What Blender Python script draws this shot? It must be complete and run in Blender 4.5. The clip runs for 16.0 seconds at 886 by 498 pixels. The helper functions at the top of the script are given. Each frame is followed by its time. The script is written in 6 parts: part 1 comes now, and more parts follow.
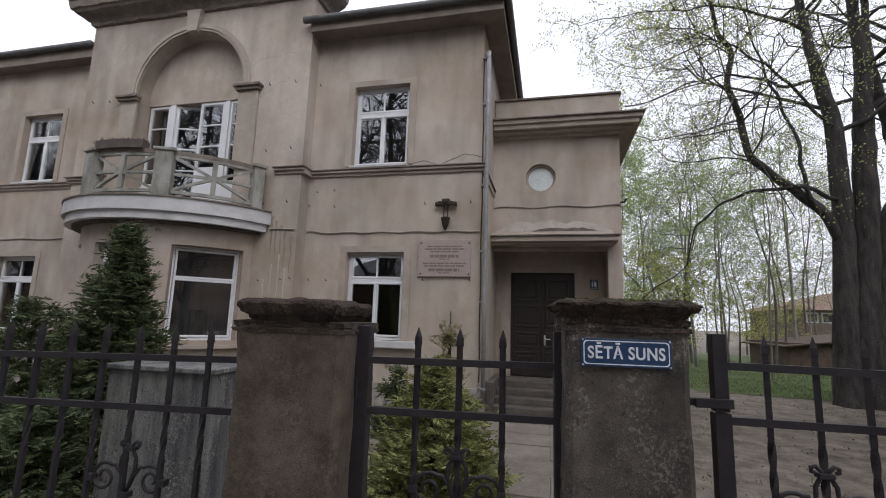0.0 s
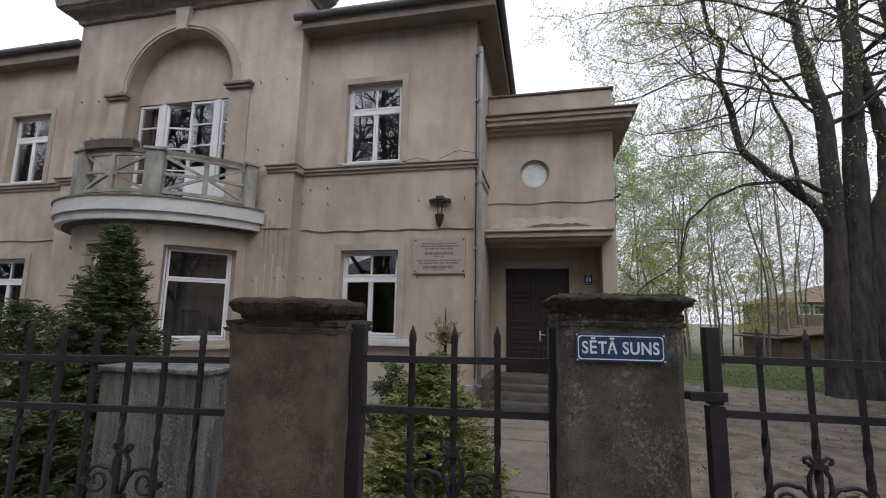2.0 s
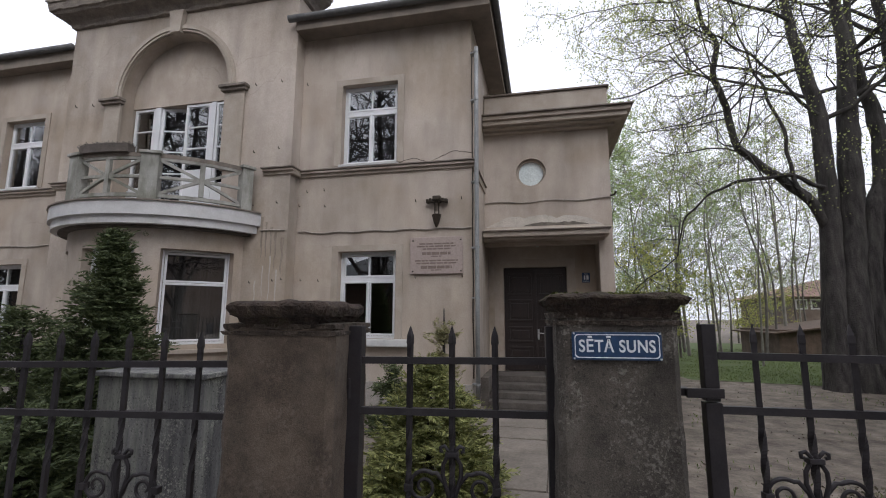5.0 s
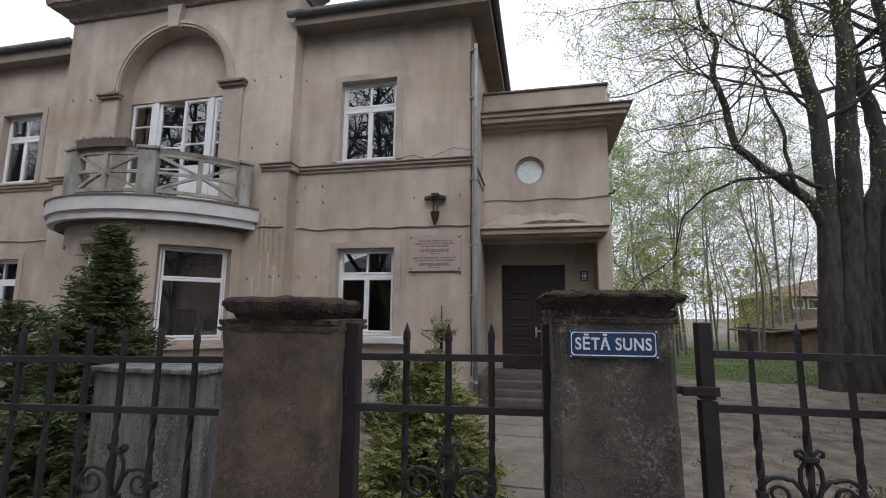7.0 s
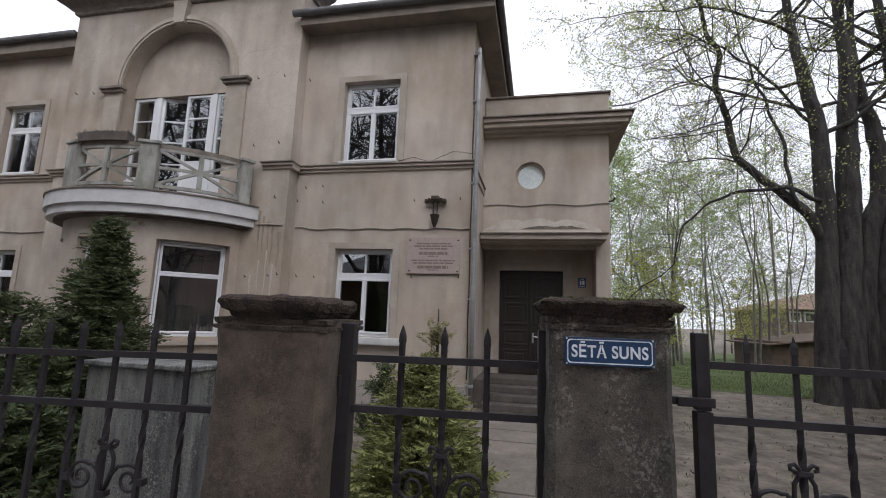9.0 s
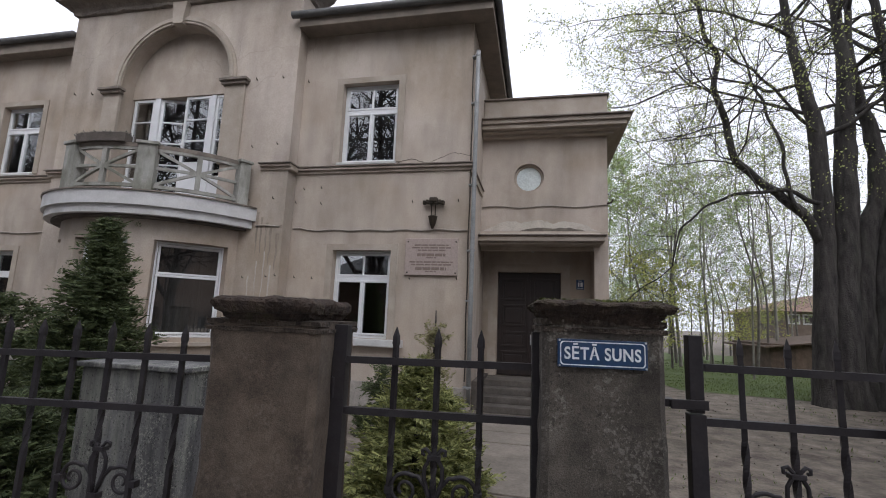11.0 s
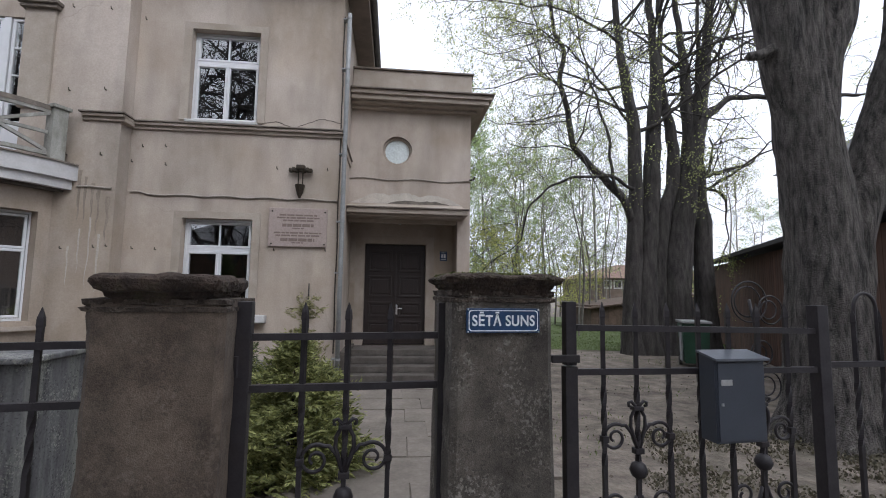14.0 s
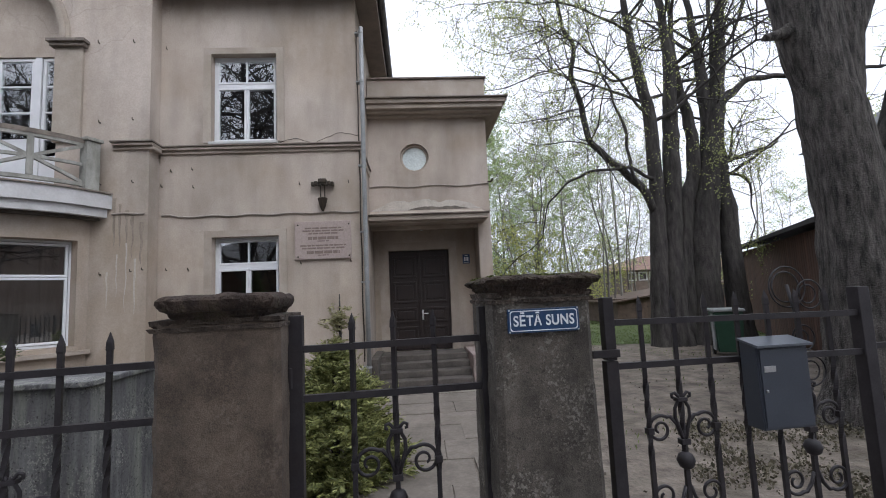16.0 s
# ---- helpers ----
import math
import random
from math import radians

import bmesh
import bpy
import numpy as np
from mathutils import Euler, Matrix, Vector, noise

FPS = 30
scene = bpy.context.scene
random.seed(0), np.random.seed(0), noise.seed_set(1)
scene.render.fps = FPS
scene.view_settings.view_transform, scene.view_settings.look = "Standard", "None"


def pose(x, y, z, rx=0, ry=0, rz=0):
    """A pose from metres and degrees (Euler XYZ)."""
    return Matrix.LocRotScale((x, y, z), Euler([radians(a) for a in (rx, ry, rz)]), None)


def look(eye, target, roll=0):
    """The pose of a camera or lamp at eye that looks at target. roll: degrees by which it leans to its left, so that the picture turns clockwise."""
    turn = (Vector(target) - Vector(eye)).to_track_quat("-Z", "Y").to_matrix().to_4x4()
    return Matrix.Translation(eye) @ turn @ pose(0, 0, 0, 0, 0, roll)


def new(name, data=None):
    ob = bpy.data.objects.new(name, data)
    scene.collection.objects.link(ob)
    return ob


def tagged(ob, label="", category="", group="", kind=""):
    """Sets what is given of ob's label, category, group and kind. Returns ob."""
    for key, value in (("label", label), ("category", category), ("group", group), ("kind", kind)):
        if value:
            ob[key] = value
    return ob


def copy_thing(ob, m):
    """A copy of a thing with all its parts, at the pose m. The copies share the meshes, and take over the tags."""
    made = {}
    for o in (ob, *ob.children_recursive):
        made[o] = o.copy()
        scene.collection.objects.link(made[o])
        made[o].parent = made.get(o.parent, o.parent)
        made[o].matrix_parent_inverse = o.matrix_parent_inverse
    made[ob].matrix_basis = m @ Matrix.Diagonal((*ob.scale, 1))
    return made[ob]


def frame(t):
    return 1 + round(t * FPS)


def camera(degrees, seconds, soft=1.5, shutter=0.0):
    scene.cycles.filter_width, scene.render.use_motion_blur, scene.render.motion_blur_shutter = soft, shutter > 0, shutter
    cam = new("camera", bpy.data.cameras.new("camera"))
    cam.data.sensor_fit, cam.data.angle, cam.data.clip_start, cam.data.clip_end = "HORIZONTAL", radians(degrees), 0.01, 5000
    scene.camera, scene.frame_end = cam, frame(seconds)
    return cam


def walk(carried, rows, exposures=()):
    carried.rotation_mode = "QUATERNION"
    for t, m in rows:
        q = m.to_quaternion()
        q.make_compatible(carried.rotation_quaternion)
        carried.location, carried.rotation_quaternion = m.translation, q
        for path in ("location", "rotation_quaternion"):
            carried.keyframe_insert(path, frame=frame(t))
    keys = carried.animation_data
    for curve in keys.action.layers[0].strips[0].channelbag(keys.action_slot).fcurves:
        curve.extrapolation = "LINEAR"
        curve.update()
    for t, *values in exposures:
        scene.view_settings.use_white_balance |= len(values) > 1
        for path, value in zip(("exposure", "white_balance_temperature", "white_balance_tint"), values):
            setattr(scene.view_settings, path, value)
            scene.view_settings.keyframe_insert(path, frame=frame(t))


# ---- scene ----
cam = camera(88.1, 16.0, soft=1.0)
PATH = [
    (0, (0.489, 0.294, 1.602), (0.038, 2.218, 1.907), 1.8),
    (0.5, (0.489, 0.297, 1.603), (0.04, 2.223, 1.903), 1.3),
    (1, (0.488, 0.295, 1.603), (0.043, 2.224, 1.892), 1.0),
    (1.5, (0.489, 0.291, 1.603), (0.05, 2.222, 1.887), 0.9),
    (2, (0.493, 0.304, 1.603), (0.064, 2.235, 1.896), 1.0),
    (2.5, (0.492, 0.302, 1.603), (0.065, 2.234, 1.893), 0.6),
    (3, (0.494, 0.304, 1.603), (0.077, 2.237, 1.902), 0.6),
    (3.5, (0.495, 0.3, 1.606), (0.08, 2.235, 1.898), 0.4),
    (4, (0.496, 0.294, 1.608), (0.072, 2.225, 1.906), 0.3),
    (6.5, (0.505, 0.313, 1.605), (0.095, 2.25, 1.885), 0.0),
    (7, (0.505, 0.306, 1.605), (0.091, 2.242, 1.886), 0.5),
    (7.5, (0.508, 0.306, 1.605), (0.089, 2.242, 1.881), 0.2),
    (8, (0.507, 0.312, 1.604), (0.099, 2.246, 1.906), 0.6),
    (8.5, (0.501, 0.306, 1.603), (0.099, 2.241, 1.909), 1.7),
    (9, (0.505, 0.312, 1.606), (0.096, 2.247, 1.9), 2.1),
    (9.2, (0.51, 0.321, 1.608), (0.094, 2.254, 1.911), 2.1),
    (11.3, (0.529, 0.317, 1.607), (0.128, 2.254, 1.907), 2.3),
    (11.5, (0.533, 0.309, 1.61), (0.158, 2.251, 1.905), 3.0),
    (12, (0.559, 0.315, 1.61), (0.213, 2.263, 1.907), 3.7),
    (12.5, (0.579, 0.32, 1.605), (0.3, 2.286, 1.84), 2.9),
    (13, (0.499, 0.279, 1.611), (0.416, 2.265, 1.833), 0.6),
    (13.5, (0.386, 0.24, 1.605), (0.544, 2.224, 1.797), 0.7),
    (14, (0.317, 0.23, 1.612), (0.527, 2.21, 1.803), 0.8),
    (14.5, (0.263, 0.215, 1.618), (0.443, 2.195, 1.833), 1.0),
    (15, (0.217, 0.202, 1.625), (0.348, 2.179, 1.902), 1.1),
    (15.5, (0.226, 0.195, 1.626), (0.333, 2.183, 1.813), -3.8),
    (16, (0.239, 0.173, 1.62), (0.366, 2.158, 1.825), -2.6),
]
walk(cam, [(t, look(eye, target, roll)) for t, eye, target, roll in PATH],
     [(0, 0.22, 6330, 13), (4, 0.26, 6330, 13), (9, 0.31, 6280, 13), (12, 0.31, 6250, 13), (13.5, 0.45, 6110, 12), (16, 0.54, 6080, 12)])

# ---- world and light ----
world = bpy.data.worlds.new("world")
scene.world = world
world.use_nodes = True
wn = world.node_tree
wbg = wn.nodes["Background"]
wsky = wn.nodes.new("ShaderNodeTexSky")
wsky.sky_type = "NISHITA"
wsky.sun_disc = False
wsky.sun_elevation = radians(48)
wsky.sun_rotation = radians(155)
wsky.air_density, wsky.dust_density, wsky.ozone_density = 1.0, 6.0, 1.0
whsv = wn.nodes.new("ShaderNodeHueSaturation")
whsv.inputs["Saturation"].default_value = 0.10
wn.links.new(wsky.outputs[0], whsv.inputs["Color"])
wn.links.new(whsv.outputs[0], wbg.inputs["Color"])
wbg.inputs["Strength"].default_value = 0.06
# even cloud cover over the whole sky
wcloud = wn.nodes.new("ShaderNodeBackground")
wcloud.inputs["Color"].default_value = (0.95, 0.985, 1.08, 1)
wcloud.inputs["Strength"].default_value = 0.88
wadd = wn.nodes.new("ShaderNodeAddShader")
wn.links.new(wbg.outputs[0], wadd.inputs[0])
wn.links.new(wcloud.outputs[0], wadd.inputs[1])
wn.links.new(wadd.outputs[0], wn.nodes["World Output"].inputs["Surface"])
sun_data = bpy.data.lights.new("sun", "SUN")
sun_data.energy, sun_data.angle, sun_data.color = 0.62, radians(60), (1.0, 0.97, 0.94)
sun = new("sun", sun_data)
sun.matrix_world = look((18, -38, 42), (0, 0, 0))


# ---- materials ----
def mat(name, c1, c2, scale=3.0, rough=0.8, bump=0.2, metal=0.0, fine=60.0, c3=None, stain=0.5, stretch=(1, 1, 1), vary=0.0, spec=0.5, bumpd=0.01, streak=0.0, crack=0.0, grain=0.5, speck=None, patch=None, spots=1.0):
    """Two colours mixed by a coarse noise, a third as stains, fine grain and relief."""
    m = bpy.data.materials.new(name)
    m.use_nodes = True
    nt = m.node_tree
    n, l = nt.nodes, nt.links
    b = n["Principled BSDF"]
    geo = n.new("ShaderNodeNewGeometry")
    mp = n.new("ShaderNodeMapping")
    mp.inputs["Scale"].default_value = stretch
    l.new(geo.outputs["Position"], mp.inputs["Vector"])
    a = n.new("ShaderNodeTexNoise")
    a.inputs["Scale"].default_value, a.inputs["Detail"].default_value, a.inputs["Roughness"].default_value = scale, 8, 0.62
    l.new(mp.outputs[0], a.inputs["Vector"])
    r = n.new("ShaderNodeValToRGB")
    r.color_ramp.elements[0].position, r.color_ramp.elements[1].position = 0.33, 0.68
    r.color_ramp.elements[0].color, r.color_ramp.elements[1].color = (*c1, 1), (*c2, 1)
    l.new(a.outputs["Fac"], r.inputs[0])
    col = r.outputs[0]
    f = n.new("ShaderNodeTexNoise")
    f.inputs["Scale"].default_value, f.inputs["Detail"].default_value = fine, 4
    l.new(geo.outputs["Position"], f.inputs["Vector"])
    mx = n.new("ShaderNodeMix")
    mx.data_type, mx.blend_type = "RGBA", "MULTIPLY"
    mx.inputs[0].default_value = grain
    fr = n.new("ShaderNodeMapRange")
    fr.inputs[1].default_value, fr.inputs[2].default_value, fr.inputs[3].default_value, fr.inputs[4].default_value = 0.3, 0.7, 0.7, 1.25
    l.new(f.outputs["Fac"], fr.inputs[0])
    l.new(col, mx.inputs[6])
    l.new(fr.outputs[0], mx.inputs[7])
    col = mx.outputs[2]
    if c3:
        s = n.new("ShaderNodeTexNoise")
        s.inputs["Scale"].default_value, s.inputs["Detail"].default_value, s.inputs["Roughness"].default_value = scale * 0.45, 10, 0.7
        mp2 = n.new("ShaderNodeMapping")
        mp2.inputs["Location"].default_value = (7.3, 1.9, 4.4)
        mp2.inputs["Scale"].default_value = stretch
        l.new(geo.outputs["Position"], mp2.inputs["Vector"])
        l.new(mp2.outputs[0], s.inputs["Vector"])
        sr = n.new("ShaderNodeValToRGB")
        sr.color_ramp.elements[0].position, sr.color_ramp.elements[1].position = 0.5, 0.72
        l.new(s.outputs["Fac"], sr.inputs[0])
        mul = n.new("ShaderNodeMath")
        mul.operation = "MULTIPLY"
        mul.inputs[1].default_value = stain
        l.new(sr.outputs[0], mul.inputs[0])
        m3 = n.new("ShaderNodeMix")
        m3.data_type = "RGBA"
        l.new(mul.outputs[0], m3.inputs[0])
        l.new(col, m3.inputs[6])
        m3.inputs[7].default_value = (*c3, 1)
        col = m3.outputs[2]
    if patch:
        # broad uneven patches of another tone
        pn = n.new("ShaderNodeTexNoise")
        pn.inputs["Scale"].default_value, pn.inputs["Detail"].default_value, pn.inputs["Distortion"].default_value = 0.42, 9, 0.6
        mpp = n.new("ShaderNodeMapping")
        mpp.inputs["Location"].default_value = (1.7, 8.2, 0.6)
        l.new(geo.outputs["Position"], mpp.inputs["Vector"])
        l.new(mpp.outputs[0], pn.inputs["Vector"])
        pr = n.new("ShaderNodeMapRange")
        pr.inputs[1].default_value, pr.inputs[2].default_value, pr.inputs[4].default_value = 0.47, 0.62, 0.7
        l.new(pn.outputs["Fac"], pr.inputs[0])
        mp3 = n.new("ShaderNodeMix")
        mp3.data_type, mp3.blend_type = "RGBA", "MULTIPLY"
        l.new(pr.outputs[0], mp3.inputs[0])
        l.new(col, mp3.inputs[6])
        mp3.inputs[7].default_value = (*patch, 1)
        col = mp3.outputs[2]
    if speck:
        # lichen spots in clusters, and dark pits
        big_s = n.new("ShaderNodeTexNoise")
        big_s.inputs["Scale"].default_value, big_s.inputs["Detail"].default_value = 5.5, 6
        l.new(geo.outputs["Position"], big_s.inputs["Vector"])
        for sc, lo, hi, tone, amount, off in ((48, 0.53, 0.62, speck, 0.75, 0.5), (95, 0.57, 0.63, speck, 0.6, 0.42), (75, 0.6, 0.68, (0.012, 0.01, 0.008), 0.75, 0.3)):
            sp_n = n.new("ShaderNodeTexNoise")
            sp_n.inputs["Scale"].default_value, sp_n.inputs["Detail"].default_value = sc, 3
            mps = n.new("ShaderNodeMapping")
            mps.inputs["Location"].default_value = (sc * 0.37, 2.0, off)
            l.new(geo.outputs["Position"], mps.inputs["Vector"])
            l.new(mps.outputs[0], sp_n.inputs["Vector"])
            sp_r = n.new("ShaderNodeMapRange")
            sp_r.inputs[1].default_value, sp_r.inputs[2].default_value, sp_r.inputs[4].default_value = lo, hi, amount * spots
            l.new(sp_n.outputs["Fac"], sp_r.inputs[0])
            bg_r = n.new("ShaderNodeMapRange")
            bg_r.inputs[1].default_value, bg_r.inputs[2].default_value = off, off + 0.16
            l.new(big_s.outputs["Fac"], bg_r.inputs[0])
            sp_m = n.new("ShaderNodeMath")
            sp_m.operation = "MULTIPLY"
            l.new(sp_r.outputs[0], sp_m.inputs[0])
            l.new(bg_r.outputs[0], sp_m.inputs[1])
            sp_x = n.new("ShaderNodeMix")
            sp_x.data_type = "RGBA"
            l.new(sp_m.outputs[0], sp_x.inputs[0])
            l.new(col, sp_x.inputs[6])
            sp_x.inputs[7].default_value = (*tone, 1)
            col = sp_x.outputs[2]
    if streak:
        st = n.new("ShaderNodeTexNoise")
        st.inputs["Scale"].default_value, st.inputs["Detail"].default_value = 1.0, 6
        ms_ = n.new("ShaderNodeMapping")
        ms_.inputs["Scale"].default_value = (2.6, 2.6, 0.5)
        l.new(geo.outputs["Position"], ms_.inputs["Vector"])
        l.new(ms_.outputs[0], st.inputs["Vector"])
        big = n.new("ShaderNodeTexNoise")
        big.inputs["Scale"].default_value, big.inputs["Detail"].default_value = 0.55, 5
        l.new(geo.outputs["Position"], big.inputs["Vector"])
        sm = n.new("ShaderNodeMath")
        sm.operation = "MULTIPLY"
        l.new(st.outputs["Fac"], sm.inputs[0])
        l.new(big.outputs["Fac"], sm.inputs[1])
        sr2 = n.new("ShaderNodeMapRange")
        sr2.inputs[1].default_value, sr2.inputs[2].default_value, sr2.inputs[3].default_value, sr2.inputs[4].default_value = 0.18, 0.36, 1 + streak * 0.5, 1 - streak
        l.new(sm.outputs[0], sr2.inputs[0])
        m5 = n.new("ShaderNodeMix")
        m5.data_type, m5.blend_type = "RGBA", "MULTIPLY"
        m5.inputs[0].default_value = 1
        l.new(col, m5.inputs[6])
        l.new(sr2.outputs[0], m5.inputs[7])
        col = m5.outputs[2]
    if crack:
        wv = n.new("ShaderNodeTexNoise")
        wv.inputs["Scale"].default_value, wv.inputs["Detail"].default_value = 2.2, 5
        l.new(geo.outputs["Position"], wv.inputs["Vector"])
        mv_ = n.new("ShaderNodeMix")
        mv_.data_type, mv_.blend_type = "RGBA", "ADD"
        mv_.inputs[0].default_value = 0.5
        l.new(geo.outputs["Position"], mv_.inputs[6])
        l.new(wv.outputs["Color"], mv_.inputs[7])
        vo = n.new("ShaderNodeTexVoronoi")
        vo.feature = "DISTANCE_TO_EDGE"
        vo.inputs["Scale"].default_value = 0.55
        l.new(mv_.outputs[2], vo.inputs["Vector"])
        vm = n.new("ShaderNodeMapRange")
        vm.inputs[1].default_value, vm.inputs[2].default_value, vm.inputs[3].default_value, vm.inputs[4].default_value = 0.0, 0.007, crack, 0.0
        l.new(vo.outputs["Distance"], vm.inputs[0])
        gate_n = n.new("ShaderNodeTexNoise")
        gate_n.inputs["Scale"].default_value = 0.5
        mpg = n.new("ShaderNodeMapping")
        mpg.inputs["Location"].default_value = (3.1, 5.5, 2.2)
        l.new(geo.outputs["Position"], mpg.inputs["Vector"])
        l.new(mpg.outputs[0], gate_n.inputs["Vector"])
        gm = n.new("ShaderNodeMapRange")
        gm.inputs[1].default_value, gm.inputs[2].default_value = 0.57, 0.64
        l.new(gate_n.outputs["Fac"], gm.inputs[0])
        cm = n.new("ShaderNodeMath")
        cm.operation = "MULTIPLY"
        l.new(vm.outputs[0], cm.inputs[0])
        l.new(gm.outputs[0], cm.inputs[1])
        m6 = n.new("ShaderNodeMix")
        m6.data_type = "RGBA"
        l.new(cm.outputs[0], m6.inputs[0])
        l.new(col, m6.inputs[6])
        m6.inputs[7].default_value = (0.09, 0.075, 0.06, 1)
        col = m6.outputs[2]
    if vary:
        oi = n.new("ShaderNodeObjectInfo")
        vr = n.new("ShaderNodeMapRange")
        vr.inputs[3].default_value, vr.inputs[4].default_value = 1 - vary, 1 + vary
        l.new(oi.outputs["Random"], vr.inputs[0])
        mv = n.new("ShaderNodeMix")
        mv.data_type, mv.blend_type = "RGBA", "MULTIPLY"
        mv.inputs[0].default_value = 1
        l.new(col, mv.inputs[6])
        l.new(vr.outputs[0], mv.inputs[7])
        col = mv.outputs[2]
    l.new(col, b.inputs["Base Color"])
    b.inputs["Roughness"].default_value, b.inputs["Metallic"].default_value = rough, metal
    b.inputs["Specular IOR Level"].default_value = spec
    if bump:
        ad = n.new("ShaderNodeMath")
        ad.operation = "MULTIPLY_ADD"
        ad.inputs[1].default_value = 0.4
        l.new(f.outputs["Fac"], ad.inputs[0])
        l.new(a.outputs["Fac"], ad.inputs[2])
        bp = n.new("ShaderNodeBump")
        bp.inputs["Strength"].default_value, bp.inputs["Distance"].default_value = bump, bumpd
        l.new(ad.outputs[0], bp.inputs["Height"])
        l.new(bp.outputs[0], b.inputs["Normal"])
    return m


def island_mat(name, c1, c2, rough=0.6, through_light=0.3):
    """Leaves: colour varied leaf by leaf, some light passing through."""
    m = bpy.data.materials.new(name)
    m.use_nodes = True
    n, l = m.node_tree.nodes, m.node_tree.links
    b = n["Principled BSDF"]
    geo = n.new("ShaderNodeNewGeometry")
    mx = n.new("ShaderNodeMix")
    mx.data_type = "RGBA"
    mx.inputs[6].default_value, mx.inputs[7].default_value = (*c1, 1), (*c2, 1)
    l.new(geo.outputs["Random Per Island"], mx.inputs[0])
    l.new(mx.outputs[2], b.inputs["Base Color"])
    b.inputs["Roughness"].default_value = rough
    tr = n.new("ShaderNodeBsdfTranslucent")
    l.new(mx.outputs[2], tr.inputs["Color"])
    ms = n.new("ShaderNodeMixShader")
    ms.inputs[0].default_value = through_light
    l.new(b.outputs[0], ms.inputs[1])
    l.new(tr.outputs[0], ms.inputs[2])
    l.new(ms.outputs[0], n["Material Output"].inputs["Surface"])
    return m


def glass_mat(name, ior=1.9, tint=(0.9, 0.93, 0.95)):
    m = bpy.data.materials.new(name)
    m.use_nodes = True
    n, l = m.node_tree.nodes, m.node_tree.links
    n.remove(n["Principled BSDF"])
    t = n.new("ShaderNodeBsdfTransparent")
    t.inputs[0].default_value = (*tint, 1)
    g = n.new("ShaderNodeBsdfGlossy")
    g.inputs["Roughness"].default_value = 0.01
    f = n.new("ShaderNodeFresnel")
    f.inputs["IOR"].default_value = ior
    nz = n.new("ShaderNodeTexNoise")
    nz.inputs["Scale"].default_value = 1.3
    geo = n.new("ShaderNodeNewGeometry")
    l.new(geo.outputs["Position"], nz.inputs["Vector"])
    bp = n.new("ShaderNodeBump")
    bp.inputs["Strength"].default_value, bp.inputs["Distance"].default_value = 0.03, 0.01
    l.new(nz.outputs["Fac"], bp.inputs["Height"])
    l.new(bp.outputs[0], g.inputs["Normal"])
    ms = n.new("ShaderNodeMixShader")
    l.new(f.outputs[0], ms.inputs[0])
    l.new(t.outputs[0], ms.inputs[1])
    l.new(g.outputs[0], ms.inputs[2])
    l.new(ms.outputs[0], n["Material Output"].inputs["Surface"])
    return m


PLASTER = mat("plaster", (0.335, 0.282, 0.235), (0.44, 0.385, 0.335), 1.1, 0.9, 0.35, fine=45, c3=(0.245, 0.198, 0.15), stain=0.85, stretch=(1, 1, 0.7), bumpd=0.006, streak=0.2, crack=0.22, grain=0.3, patch=(0.88, 0.83, 0.76))
PLASTER_TRIM = mat("plaster_trim", (0.3, 0.254, 0.208), (0.4, 0.35, 0.298), 2.0, 0.9, 0.25, fine=50, c3=(0.22, 0.18, 0.14), stain=0.55, grain=0.3)
CORNICE = mat("old_cornice", (0.13, 0.11, 0.095), (0.24, 0.205, 0.17), 4, 0.95, 0.6, fine=30, c3=(0.08, 0.07, 0.06), stain=0.7, bumpd=0.03)
PLINTH = mat("plinth", (0.24, 0.22, 0.2), (0.34, 0.31, 0.28), 3, 0.9, 0.4, fine=40, c3=(0.14, 0.13, 0.12), stain=0.6)
SLAB = mat("painted_concrete", (0.42, 0.415, 0.41), (0.56, 0.555, 0.55), 2.5, 0.75, 0.2, fine=40, c3=(0.28, 0.27, 0.25), stain=0.55, grain=0.12, bumpd=0.003)
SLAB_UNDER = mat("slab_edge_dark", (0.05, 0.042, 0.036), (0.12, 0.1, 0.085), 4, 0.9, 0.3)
RAILWOOD = mat("weathered_paint", (0.18, 0.177, 0.155), (0.36, 0.355, 0.325), 5, 0.85, 0.4, fine=80, c3=(0.1, 0.1, 0.065), stain=0.85, stretch=(1, 1, 0.4))
PVC = mat("white_frame_paint", (0.6, 0.61, 0.63), (0.7, 0.705, 0.72), 2, 0.35, 0.0, fine=30, grain=0.05)
GLASS = glass_mat("window_glass", 3.5)
GUTTER = mat("dull_gutter_paint", (0.07, 0.07, 0.07), (0.12, 0.118, 0.115), 5, 0.6, 0.1, fine=40)
FROST = mat("frosted_glass", (0.52, 0.58, 0.58), (0.62, 0.67, 0.66), 4, 0.25, 0.1, fine=30)
ROOF = mat("roof_sheet", (0.07, 0.072, 0.075), (0.12, 0.12, 0.12), 3, 0.6, 0.2, fine=30)
ZINC = mat("zinc", (0.2, 0.205, 0.205), (0.29, 0.295, 0.295), 5, 0.55, 0.1, metal=0.2, fine=60)
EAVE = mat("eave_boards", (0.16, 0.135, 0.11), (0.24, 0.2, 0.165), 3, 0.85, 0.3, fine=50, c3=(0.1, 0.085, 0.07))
UNDERGROWTH = island_mat("low_undergrowth", (0.05, 0.047, 0.028), (0.15, 0.13, 0.086), 0.8, 0.15)
DOORWOOD = mat("dark_door_wood", (0.011, 0.0065, 0.006), (0.026, 0.015, 0.012), 5, 0.5, 0.25, fine=70, stretch=(6, 6, 0.6))
